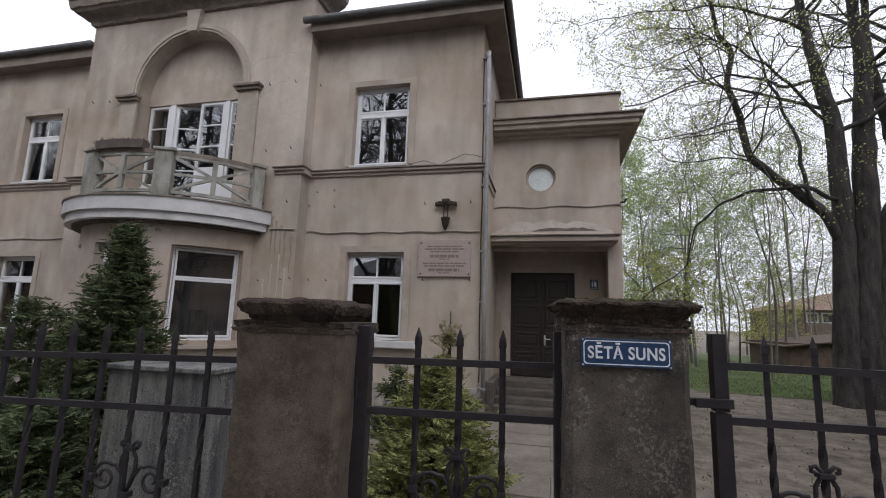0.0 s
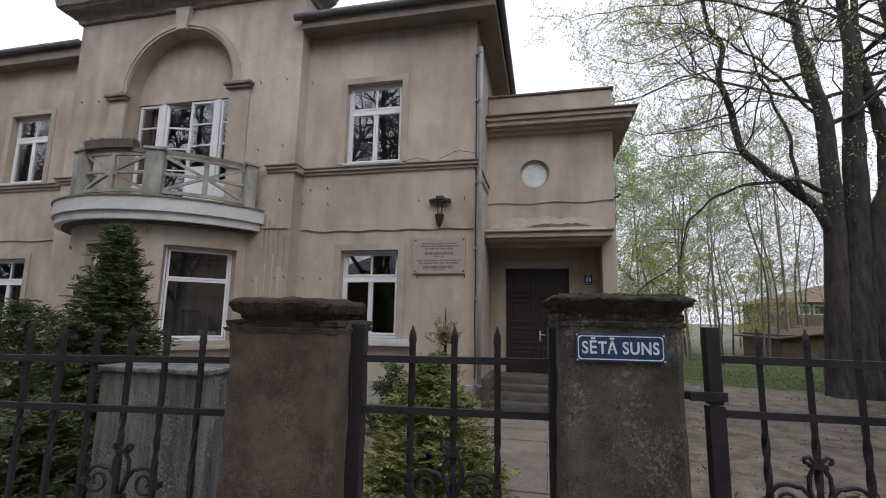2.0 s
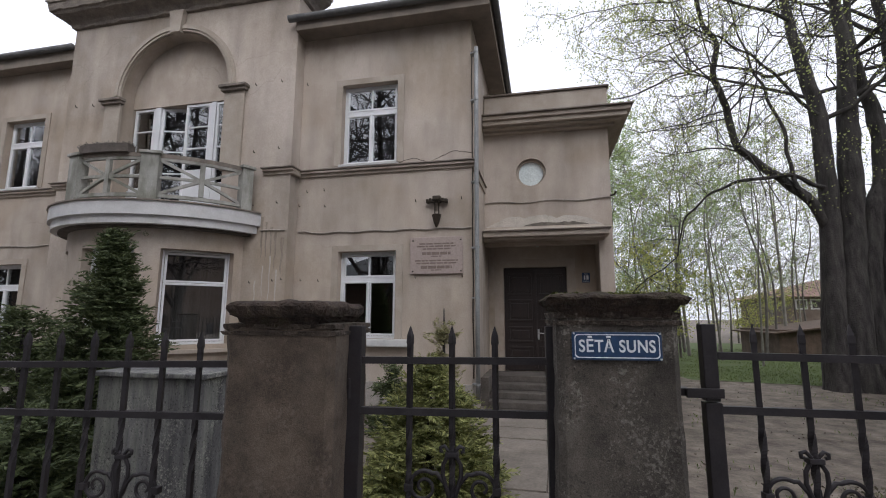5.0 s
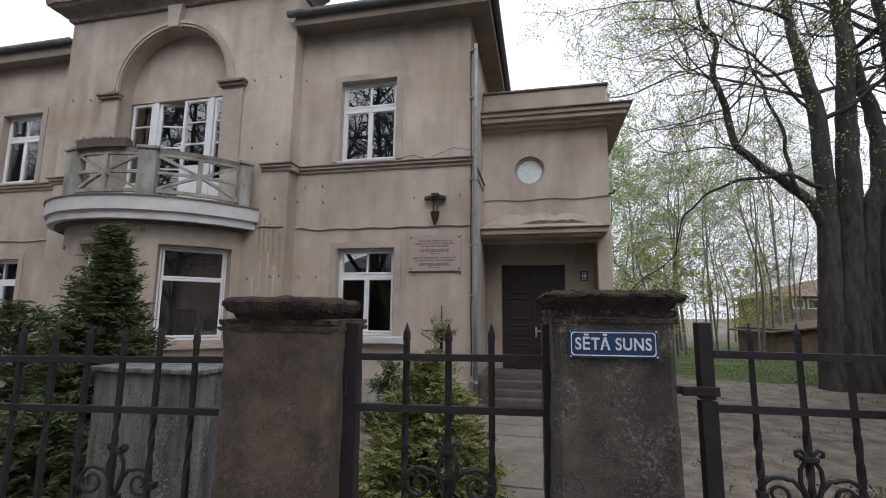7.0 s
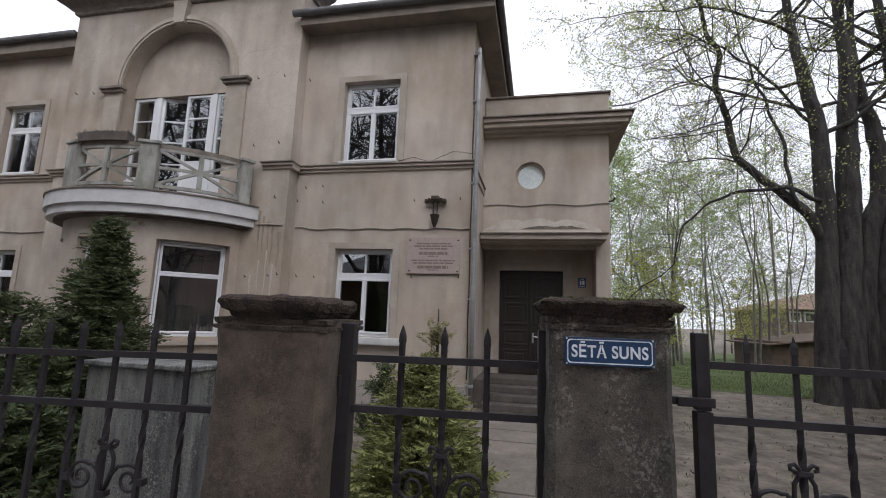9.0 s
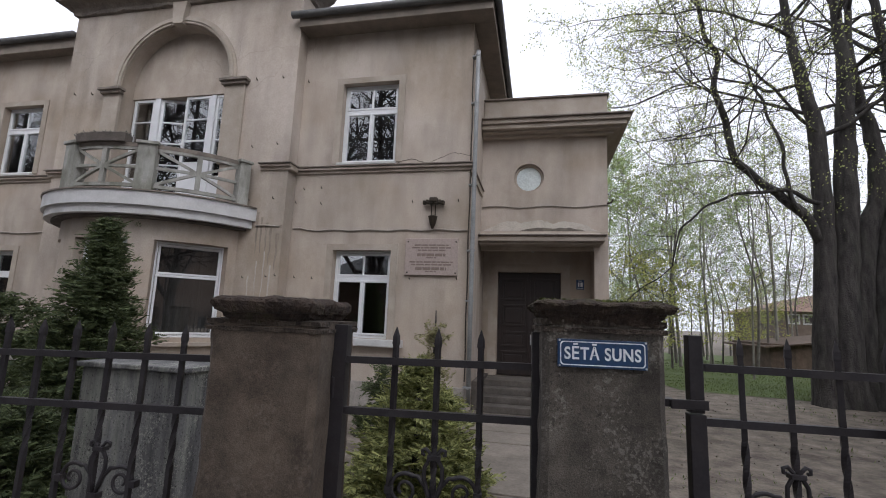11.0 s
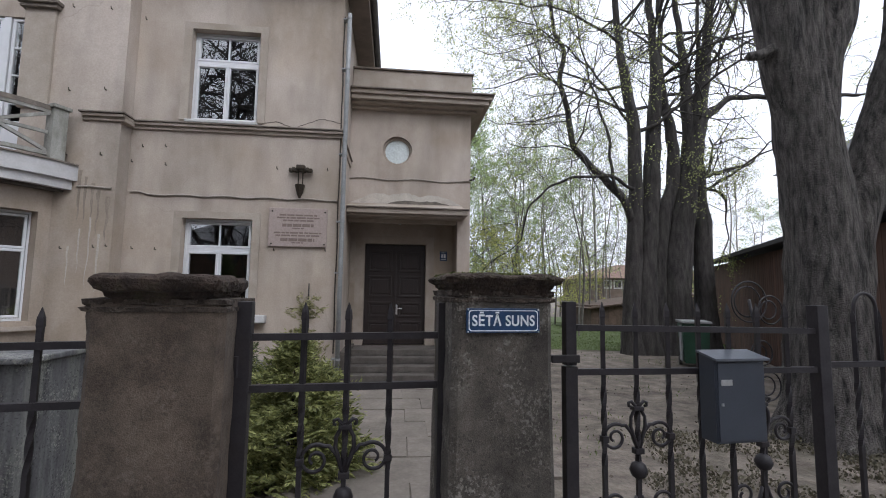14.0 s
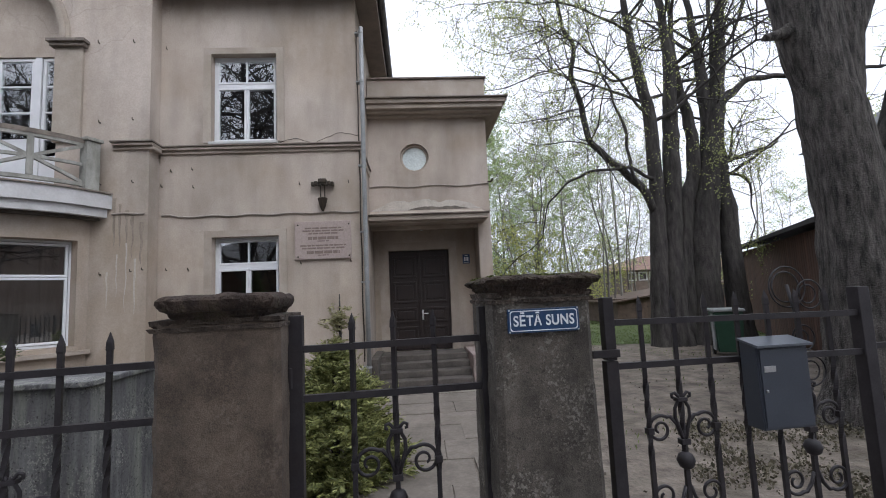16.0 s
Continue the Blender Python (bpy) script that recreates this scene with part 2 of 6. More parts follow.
STEEL = mat("brushed_steel", (0.6, 0.6, 0.6), (0.7, 0.7, 0.7), 8, 0.35, 0.0, metal=1.0)
STEP = mat("step_concrete", (0.055, 0.047, 0.041), (0.12, 0.105, 0.092), 3, 0.9, 0.4, fine=35, c3=(0.09, 0.085, 0.075))
FLAG = mat("flagstone", (0.13, 0.112, 0.092), (0.215, 0.187, 0.157), 2, 0.95, 0.4, fine=30, c3=(0.1, 0.085, 0.068), stain=0.7, vary=0.08)
PILLAR = mat("weathered_brown_render", (0.054, 0.039, 0.029), (0.135, 0.103, 0.077), 7, 0.95, 1.0, fine=210, c3=(0.14, 0.117, 0.092), stain=0.45, bumpd=0.006, streak=0.25, grain=1.0, speck=(0.19, 0.16, 0.128), spots=0.35)
PILLAR_GREY = mat("lichened_grey_render", (0.048, 0.04, 0.033), (0.13, 0.112, 0.092), 7, 0.95, 1.0, fine=210, c3=(0.2, 0.185, 0.155), stain=0.75, bumpd=0.006, streak=0.35, grain=1.0, speck=(0.33, 0.31, 0.265), spots=0.7)
BEDCOURSE = mat("crumbling_mortar", (0.03, 0.022, 0.017), (0.1, 0.077, 0.06), 18, 1.0, 1.0, fine=120, bumpd=0.02, grain=1.0, speck=(0.25, 0.21, 0.18), spots=0.8)
MOSS = mat("mossy_cap", (0.017, 0.011, 0.008), (0.07, 0.047, 0.034), 16, 1.0, 1.0, fine=90, c3=(0.055, 0.054, 0.02), stain=0.7, bumpd=0.03)
IRON = mat("dark_painted_iron", (0.0165, 0.014, 0.016), (0.031, 0.027, 0.03), 14, 0.5, 0.35, metal=0.0, fine=120, c3=(0.035, 0.026, 0.022), stain=0.4, bumpd=0.004, spec=0.35)
MAILBOX = mat("grey_blue_powder_coat", (0.036, 0.042, 0.056), (0.046, 0.053, 0.068), 4, 0.45, 0.1, fine=220, bumpd=0.001)
SIGNBLUE = mat("sign_blue", (0.014, 0.045, 0.11), (0.02, 0.055, 0.13), 6, 0.35, 0.02)
SIGNWHITE = mat("sign_white", (0.72, 0.75, 0.78), (0.8, 0.82, 0.84), 6, 0.4, 0.02)
PLAQUE = mat("pink_granite", (0.3, 0.24, 0.215), (0.38, 0.31, 0.28), 30, 0.5, 0.1, fine=160)
ENGRAVE = mat("engraved_letters", (0.16, 0.12, 0.105), (0.21, 0.16, 0.14), 20, 0.8, 0.0)
BRONZE = mat("dark_bronze", (0.03, 0.024, 0.018), (0.06, 0.045, 0.03), 20, 0.55, 0.3, metal=0.5)
CONCRETE = mat("grey_stained_concrete", (0.05, 0.05, 0.051), (0.15, 0.148, 0.147), 5, 0.9, 0.6, fine=60, c3=(0.27, 0.275, 0.23), stain=0.85, stretch=(2.6, 2.6, 0.35), streak=0.3, speck=(0.3, 0.3, 0.26))
CABLE = mat("cable_sheath", (0.25, 0.22, 0.19), (0.36, 0.32, 0.28), 9, 0.8, 0.0)
DIRT = mat("bare_earth", (0.075, 0.061, 0.047), (0.225, 0.19, 0.155), 3.1, 1.0, 1.0, fine=22, c3=(0.065, 0.06, 0.038), stain=0.75, bumpd=0.04)
GRASSM = island_mat("grass_blades", (0.06, 0.09, 0.024), (0.16, 0.2, 0.06), 0.7, 0.35)
TURF = mat("turf", (0.06, 0.085, 0.025), (0.1, 0.14, 0.04), 2.5, 1.0, 0.8, fine=25, c3=(0.13, 0.105, 0.07), stain=0.5, bumpd=0.05)
BARK = mat("bark", (0.016, 0.014, 0.0135), (0.075, 0.067, 0.062), 9, 1.0, 1.0, fine=40, c3=(0.06, 0.065, 0.045), stain=0.4, stretch=(1, 1, 0.22), bumpd=0.06)
BARK_BIG = mat("furrowed_bark", (0.012, 0.011, 0.0105), (0.17, 0.152, 0.138), 17, 1.0, 1.0, fine=70, c3=(0.1, 0.1, 0.08), stain=0.4, stretch=(1, 1, 0.2), bumpd=0.12, grain=0.9, speck=(0.26, 0.25, 0.22), spots=0.4)
TWIG_DARK = mat("dark_twig_bark", (0.03, 0.027, 0.025), (0.07, 0.063, 0.058), 7, 1.0, 0.0)
CHEEK = mat("pinkish_concrete", (0.3, 0.24, 0.22), (0.4, 0.33, 0.3), 5, 0.9, 0.3, fine=40, c3=(0.16, 0.13, 0.11), stain=0.6)
TWIG = mat("twig_bark", (0.075, 0.068, 0.06), (0.14, 0.127, 0.112), 7, 1.0, 0.0)
PALEBARK = mat("pale_sapling_bark", (0.13, 0.122, 0.104), (0.23, 0.217, 0.19), 6, 1.0, 0.2)
LEAF = island_mat("young_lime_leaf", (0.27, 0.31, 0.1), (0.5, 0.54, 0.22), 0.6, 0.65)
LEAF_SAP = island_mat("sapling_leaf", (0.2, 0.3, 0.1), (0.44, 0.54, 0.22), 0.6, 0.6)
LEAF_YEL = island_mat("yellow_green_leaf", (0.27, 0.3, 0.07), (0.5, 0.5, 0.15), 0.6, 0.6)
THUJA = island_mat("thuja_spray", (0.034, 0.052, 0.021), (0.12, 0.145, 0.058), 0.75, 0.2)
THUJA_PALE = island_mat("thuja_pale_tip", (0.13, 0.12, 0.055), (0.34, 0.32, 0.17), 0.75, 0.35)
THUJA_YEL = island_mat("thuja_light_spray", (0.075, 0.09, 0.028), (0.33, 0.34, 0.12), 0.75, 0.3)
SHEDWOOD = mat("brown_red_boards", (0.06, 0.032, 0.022), (0.1, 0.052, 0.035), 4, 0.85, 0.3, fine=50, stretch=(3, 3, 0.4), vary=0.18)
SHEDROOF = mat("shed_roof_felt", (0.03, 0.03, 0.03), (0.05, 0.048, 0.046), 4, 0.9, 0.3)
OLDWOOD = mat("old_grey_brown_boards", (0.062, 0.042, 0.03), (0.115, 0.08, 0.058), 4, 0.9, 0.3, fine=50, vary=0.15)
TILE = mat("faded_roof_tile", (0.16, 0.095, 0.072), (0.24, 0.15, 0.115), 5, 0.9, 0.3, fine=20)
YELLOW = mat("yellow_render", (0.5, 0.41, 0.19), (0.58, 0.48, 0.24), 1.5, 0.9, 0.2)
FARWALL = mat("far_house_render", (0.1, 0.075, 0.058), (0.16, 0.125, 0.1), 2, 0.9, 0.2)
BINGREEN = mat("bin_green_plastic", (0.012, 0.045, 0.025), (0.018, 0.06, 0.035), 6, 0.5, 0.1)
BINGREY = mat("bin_grey_plastic", (0.2, 0.21, 0.21), (0.28, 0.29, 0.29), 6, 0.5, 0.1)
# dark tone that stands for the lack of light in the rooms
ROOM = mat("room_shade_tone", (0.12, 0.11, 0.1), (0.16, 0.15, 0.14), 1, 0.9, 0.0)
CURTAIN = mat("grey_curtain", (0.12, 0.11, 0.1), (0.2, 0.19, 0.175), 6, 0.95, 0.2, stretch=(5, 1, 0.1))
PAVING = mat("street_paving", (0.2, 0.195, 0.185), (0.28, 0.27, 0.26), 3, 0.9, 0.3)


# ---- building helpers ----
def finish(name, bm, material, smooth=False):
    me = bpy.data.meshes.new(name)
    bmesh.ops.recalc_face_normals(bm, faces=bm.faces)
    bm.to_mesh(me)
    bm.free()
    me.materials.append(material)
    if smooth:
        me.shade_smooth()
    return me


def thing(name, loc, label, category, group="", kind=""):
    ob = new(name)
    ob.empty_display_size = 0.1
    ob.matrix_basis = Matrix.Translation(loc)
    return tagged(ob, label, category, group, kind)


def hang(ob, parent):
    ob.parent = parent
    if parent.data is None:
        ob.matrix_parent_inverse = parent.matrix_basis.inverted()
    return ob


def part(name, bm, material, parent, label="", smooth=False):
    ob = hang(new(name, finish(name, bm, material, smooth)), parent)
    return tagged(ob, label)


def single(name, bm, material, label, category, kind="", group="", smooth=False):
    return tagged(new(name, finish(name, bm, material, smooth)), label, category, group, kind)


def box(bm, x0, x1, y0, y1, z0, z1, bev=0.0, m=None):
    vs = [bm.verts.new((x, y, z)) for z in (z0, z1) for y in (y0, y1) for x in (x0, x1)]
    fs = [bm.faces.new([vs[i] for i in q]) for q in ((0, 2, 3, 1), (4, 5, 7, 6), (0, 1, 5, 4), (2, 6, 7, 3), (0, 4, 6, 2), (1, 3, 7, 5))]
    if bev:
        es = list({e for f in fs for e in f.edges})
        out = bmesh.ops.bevel(bm, geom=es, offset=bev, segments=2, affect="EDGES", profile=0.6)
        vs = list({v for f in out["faces"] for v in f.verts} | {v for v in vs if v.is_valid})
    if m is not None:
        bmesh.ops.transform(bm, matrix=m, verts=vs)
    return bm


def nbox(*a, **k):
    return box(bmesh.new(), *a, **k)


def tube(bm, pts, r0, r1=None, sides=8, twist=None, caps=True, rs=None):
    """A round (or square) rod along points."""
    r1 = r0 if r1 is None else r1
    pts = [Vector(p) for p in pts]
    rings = []
    up = Vector((0, 0, 1))
    for i, p in enumerate(pts):
        d = (pts[min(i + 1, len(pts) - 1)] - pts[max(i - 1, 0)]).normalized()
        if i == 0:
            side = d.cross(up) if abs(d.z) < 0.95 else d.cross(Vector((0, 1, 0)))
        side = (side - d * side.dot(d)).normalized()
        other = d.cross(side)
        r = rs[i] if rs else r0 + (r1 - r0) * i / (len(pts) - 1)
        a0 = twist[i] if twist else 0
        rings.append([bm.verts.new(p + (side * math.cos(a0 + 2 * math.pi * k / sides) + other * math.sin(a0 + 2 * math.pi * k / sides)) * r) for k in range(sides)])
    for a, b in zip(rings, rings[1:]):
        for k in range(sides):
            bm.faces.new((a[k], a[(k + 1) % sides], b[(k + 1) % sides], b[k]))
    if caps:
        bm.faces.new(rings[0][::-1])
        bm.faces.new(rings[-1])
    return bm


def ntube(*a, **k):
    return tube(bmesh.new(), *a, **k)


def lathe(profile, centre, sides=20):
    """A turned shape from (radius, z) pairs."""
    bm = bmesh.new()
    c = Vector(centre)
    rings = [[bm.verts.new(c + Vector((r * math.cos(2 * math.pi * k / sides), r * math.sin(2 * math.pi * k / sides), z))) for k in range(sides)] for r, z in profile]
    for a, b in zip(rings, rings[1:]):
        for k in range(sides):
            bm.faces.new((a[k], a[(k + 1) % sides], b[(k + 1) % sides], b[k]))
    bm.faces.new(rings[0][::-1])
    bm.faces.new(rings[-1])
    return bm


def quad(bm, *ps):
    return bm.faces.new([bm.verts.new(p) for p in ps])


def wall_y(bm, x0, x1, z0, z1, y0, y1, holes=()):
    """A wall across x with its face at y0 and back at y1; holes (x0, x1, z0, z1) go through it."""
    xs = sorted({x0, x1, *[h[0] for h in holes], *[h[1] for h in holes]})
    zs = sorted({z0, z1, *[h[2] for h in holes], *[h[3] for h in holes]})
    for a, b in zip(xs, xs[1:]):
        for c, d in zip(zs, zs[1:]):
            mx, mz = (a + b) / 2, (c + d) / 2
            if any(h[0] < mx < h[1] and h[2] < mz < h[3] for h in holes):
                continue
            for y in (y0, y1):
                quad(bm, (a, y, c), (b, y, c), (b, y, d), (a, y, d))
    for h in (*holes, (x0, x1, z0, z1)):
        a, b, c, d = h
        for p, q in (((a, c), (b, c)), ((b, c), (b, d)), ((b, d), (a, d)), ((a, d), (a, c))):
            quad(bm, (p[0], y0, p[1]), (q[0], y0, q[1]), (q[0], y1, q[1]), (p[0], y1, p[1]))
    return bm


def frame_bars(bm, w, z0, z1, y0, y1, t, m, bev=0.008):
    box(bm, -w / 2, w / 2, y0, y1, z0, z0 + t, bev, m)
    box(bm, -w / 2, w / 2, y0, y1, z1 - t, z1, bev, m)
    box(bm, -w / 2, -w / 2 + t, y0 + 0.001, y1 - 0.001, z0 + t, z1 - t, bev, m)
    box(bm, w / 2 - t, w / 2, y0 + 0.001, y1 - 0.001, z0 + t, z1 - t, bev, m)
    return bm


def window(parent, m, w, z0, z1, lights, label="", sill=0.0):
    """A white frame with sashes and panes, in a local system: x across, y into the wall. lights: (x0, x1, z0, z1) of every sash."""
    bm = bmesh.new()
    frame_bars(bm, w, z0, z1, 0.0, 0.07, 0.04, m)
    win = part("window", bm, PVC, parent, label or "white-framed window with reflecting panes")
    for a, b, c, d in lights:
        sb = frame_bars(bmesh.new(), b - a - 0.004, c + 0.002, d - 0.002, -0.012, 0.05, 0.038, m @ Matrix.Translation(((a + b) / 2, 0, 0)))
        part("sash", sb, PVC, win)
        g = bmesh.new()
        box(g, a + 0.03, b - 0.03, 0.012, 0.024, c + 0.03, d - 0.03, 0, m)
        p = part("pane", g, GLASS, win, "dark pane reflecting bare branches")
        p.visible_shadow = False
    if sill:
        part("sill", nbox(-w / 2 - 0.07, w / 2 + 0.07, -0.2 - sill, 0.0, z0 - 0.05, z0 - 0.012, 0.008, m), SLAB, win, "pale sill board")
    return win


def place(x, y, z=0.0, turn=0.0):
    return Matrix.Translation((x, y, z)) @ Matrix.Rotation(radians(turn), 4, "Z")


# ---- ground ----
gb = bmesh.new()
quad(gb, (-300, -300, 0), (300, -300, 0), (300, 300, 0), (-300, 300, 0))
ground = single("ground", gb, DIRT, "bare brown trodden earth of the yard", "ground", "structure")
pb = nbox(-30, 40, -6.0, 1.62, 0.001, 0.03, 0.01)
pavement = single("pavement", pb, PAVING, "grey concrete pavement along the street", "pavement", "structure")

# ---- the house ----
BX, BY, BR = -6.72, 8.45, 1.98
house = thing("house", (-6, 8, 0), "two-storey villa in stained beige plaster with a round balcony", "house")
WTOP = 7.15
W2 = (-3.15, -2.045, 4.41, 6.0)
W1 = (-3.12, -2.025, 1.22, 2.77)
L2 = (-11.48, -10.36, 4.41, 6.02)
L1 = (-11.6, -10.48, 1.05, 2.7)
bm = wall_y(bmesh.new(), -4.05, -0.66, 0.5, WTOP, 8.0, 8.4, [W2, W1])
part("wall", bm, PLASTER, house, "beige plaster wall with stains and cracks")
bm = wall_y(bmesh.new(), -17.0, -9.42, 0.85, WTOP + 0.15, 8.0, 8.4, [L2, L1])
part("wall", bm, PLASTER, house)
# side, back and inner walls
bm = bmesh.new()
box(bm, -1.06, -0.66, 8.4, 17.0, 0.0, WTOP)
part("wall", bm, PLASTER, house)
bm = bmesh.new()
box(bm, -17.0, -1.06, 16.6, 17.0, 0.0, WTOP)
box(bm, -17.4, -17.0, 8.0, 17.0, 0.0, WTOP)
part("wall", bm, PLASTER, house)
# partitions and floors added behind the glass, the rooms' shade in their colour
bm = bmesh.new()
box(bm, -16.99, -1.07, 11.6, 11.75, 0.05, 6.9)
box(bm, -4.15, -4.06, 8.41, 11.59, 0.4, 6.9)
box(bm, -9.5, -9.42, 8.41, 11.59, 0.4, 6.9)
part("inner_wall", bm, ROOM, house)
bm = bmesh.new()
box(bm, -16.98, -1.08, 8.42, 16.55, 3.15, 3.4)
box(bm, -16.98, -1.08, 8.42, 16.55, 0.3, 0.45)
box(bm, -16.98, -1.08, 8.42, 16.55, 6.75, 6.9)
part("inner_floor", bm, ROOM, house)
# plinth
part("plinth", nbox(-4.05, -0.63, 7.96, 8.39, -0.2, 0.5, 0.012), PLINTH, house, "grey weathered plinth render")
part("plinth", nbox(-17.0, -9.42, 7.94, 8.39, -0.2, 0.85, 0.012), PLINTH, house, "grey weathered plinth render")
# projecting middle part, with the arched niche
RX0, RX1, RY = -9.42, -4.0, 7.7
AX, AR, AZ = -6.73, 1.27, 6.14
bm = wall_y(bmesh.new(), RX0, RX1, 3.1, 7.95, RY, 8.0, [(AX - AR, AX + AR, 3.45, 7.94)])
arc = [(AX + AR * math.cos(math.pi * k / 40), AZ + AR * math.sin(math.pi * k / 40)) for k in range(41)]
for (xa, za), (xb, zb) in zip(arc, arc[1:]):
    quad(bm, (xa, RY, za), (xb, RY, zb), (xb, RY, 7.94), (xa, RY, 7.94))
    quad(bm, (xa, RY, za), (xb, RY, zb), (xb, 8.0, zb), (xa, 8.0, za))
part("wall", bm, PLASTER, house, "projecting plaster front with an arched niche")
bm = wall_y(bmesh.new(), RX0, RX1, 0.0, 3.1, RY, 8.0, [(BX - 1.8, BX + 1.8, 0.4, 3.08)])
part("wall", bm, PLASTER, house)
bm = wall_y(bmesh.new(), RX0 + 0.01, RX1 - 0.01, 3.2, 7.9, 8.003, 8.2, [(-8.0, -5.5, 3.46, 5.99)])
part("niche_wall", bm, PLASTER, house)
bm = bmesh.new()
N = 48
for k in range(N):
    a0, a1 = math.pi * k / N, math.pi * (k + 1) / N
    for r0, r1, y in ((1.285, 1.44, RY - 0.045), (1.335, 1.395, RY - 0.065)):
        p = [(AX + r * math.cos(a), AZ + r * math.sin(a)) for a in (a0, a1) for r in (r0, r1)]
        quad(bm, (p[0][0], y, p[0][1]), (p[1][0], y, p[1][1]), (p[3][0], y, p[3][1]), (p[2][0], y, p[2][1]))
        for i, j in ((0, 2), (1, 3)):
            quad(bm, (p[i][0], y, p[i][1]), (p[j][0], y, p[j][1]), (p[j][0], RY + 0.01, p[j][1]), (p[i][0], RY + 0.01, p[i][1]))
part("arch_moulding", bm, PLASTER_TRIM, house, "raised plaster arch moulding")
bm = bmesh.new()
kv = [(-0.11, 7.38), (0.11, 7.38), (0.17, 7.86), (-0.17, 7.86)]
fr = [bm.verts.new((AX + x, RY - 0.12, z)) for x, z in kv]
bk = [bm.verts.new((AX + x, RY + 0.01, z)) for x, z in kv]
bm.faces.new(fr)
for i in range(4):
    bm.faces.new((fr[i], fr[(i + 1) % 4], bk[(i + 1) % 4], bk[i]))
part("keystone", bm, PLASTER_TRIM, house, "tapered plaster keystone")
for xa, xb in ((-8.36, -7.97), (-5.5, -5.06)):
    part("pilaster", nbox(xa, xb, RY - 0.05, RY + 0.01, 4.36, 5.96, 0.01), PLASTER_TRIM, house)
    bm = nbox(xa - 0.05, xb + 0.05, RY - 0.11, RY + 0.012, 5.96, 6.02, 0.012)
    box(bm, xa - 0.08, xb + 0.08, RY - 0.15, RY + 0.012, 6.02, 6.075, 0.012)
    part("impost", bm, CORNICE, house, "dark weathered impost cap")
# belt course at the upper sills
for xa, xb, y in ((-4.0, -0.6, 8.0), (-17.0, -9.42, 8.0)):
    bm = nbox(xa, xb, y - 0.035, y + 0.01, 4.21, 4.27, 0.012)
    box(bm, xa, xb, y - 0.08, y + 0.01, 4.27, 4.32, 0.012)
    part("belt_course", bm, PLASTER_TRIM, house, "moulded belt course with a dark weathered edge")
for xa, xb in ((-4.55, -3.92), (-9.5, -8.9)):
    bm = nbox(xa, xb, RY - 0.035, 7.93, 4.21, 4.27, 0.012)
    box(bm, xa, xb, RY - 0.08, 7.93, 4.27, 4.32, 0.012)
    part("belt_course", bm, PLASTER_TRIM, house, "moulded belt course with a dark weathered edge")
part("belt_course", nbox(-0.66, -0.63, 8.01, 9.78, 4.2, 4.32, 0.008), PLASTER_TRIM, house)
for xa, xb, ya, yb in ((-4.0, -0.585, 7.895, 8.0), (-17.0, -9.42, 7.895, 8.0), (-4.57, -3.90, RY - 0.11, 7.89), (-9.52, -8.9, RY - 0.11, 7.89), (-0.67, -0.6, 8.0, 9.77)):
    part("belt_flashing", nbox(xa, xb, ya, yb, 4.321, 4.345, 0.006), CORNICE, house, "dark dirty flashing")
# raised window surrounds
for x0, x1, z0, z1 in (W2, W1, L2, L1):
    bm = wall_y(bmesh.new(), x0 - 0.13, x1 + 0.13, z0, z1 + 0.11, 7.978, 8.002, [(x0 - 0.001, x1 + 0.001, z0 - 0.0005, z1)])
    part("window_surround", bm, PLASTER_TRIM, house)


def house_window(x0, x1, z0, z1, tz, m=None, two=True, sill=0.0):
    w = x1 - x0
    m = m or place((x0 + x1) / 2, 8.12)
    h = w / 2 - 0.045
    if two:
        ls = [(-h, 0, z0 + 0.045, tz - 0.03), (0, h, z0 + 0.045, tz - 0.03), (-h, h, tz + 0.03, z1 - 0.045)]
    else:
        ls = [(-h, h, z0 + 0.045, tz), (-h, h, tz, z1 - 0.045)]
    win = window(house, m, w, z0, z1, ls, sill=sill)
    if two:
        part("glazing_bar", nbox(-0.012, 0.012, 0.0, 0.045, tz + 0.06, z1 - 0.075, 0.003, m), PVC, win)
        part("transom", nbox(-h, h, -0.004, 0.06, tz - 0.032, tz + 0.032, 0.006, m), PVC, win)
    return win


house_window(*W2, 5.47)
house_window(*L2, 5.47)
house_window(*W1, 2.27, sill=0.0)
house_window(*L1, 2.2)
for x0, x1, z0 in ((W1[0], W1[1] + 0.2, W1[2]), (L1[0], L1[1], L1[2])):
    part("window_sill", nbox(x0 - 0.1, x1 + 0.1, 7.86, 8.11, z0 - 0.13, z0 - 0.005, 0.02), SLAB, house, "pale stone window sill")
for x0, x1, z0 in (W2[:3], L2[:3]):
    part("window_sill", nbox(x0 - 0.02, x1 + 0.02, 7.92, 8.11, z0 - 0.05, z0 - 0.004, 0.008), SLAB, house, "pale sheet window sill")

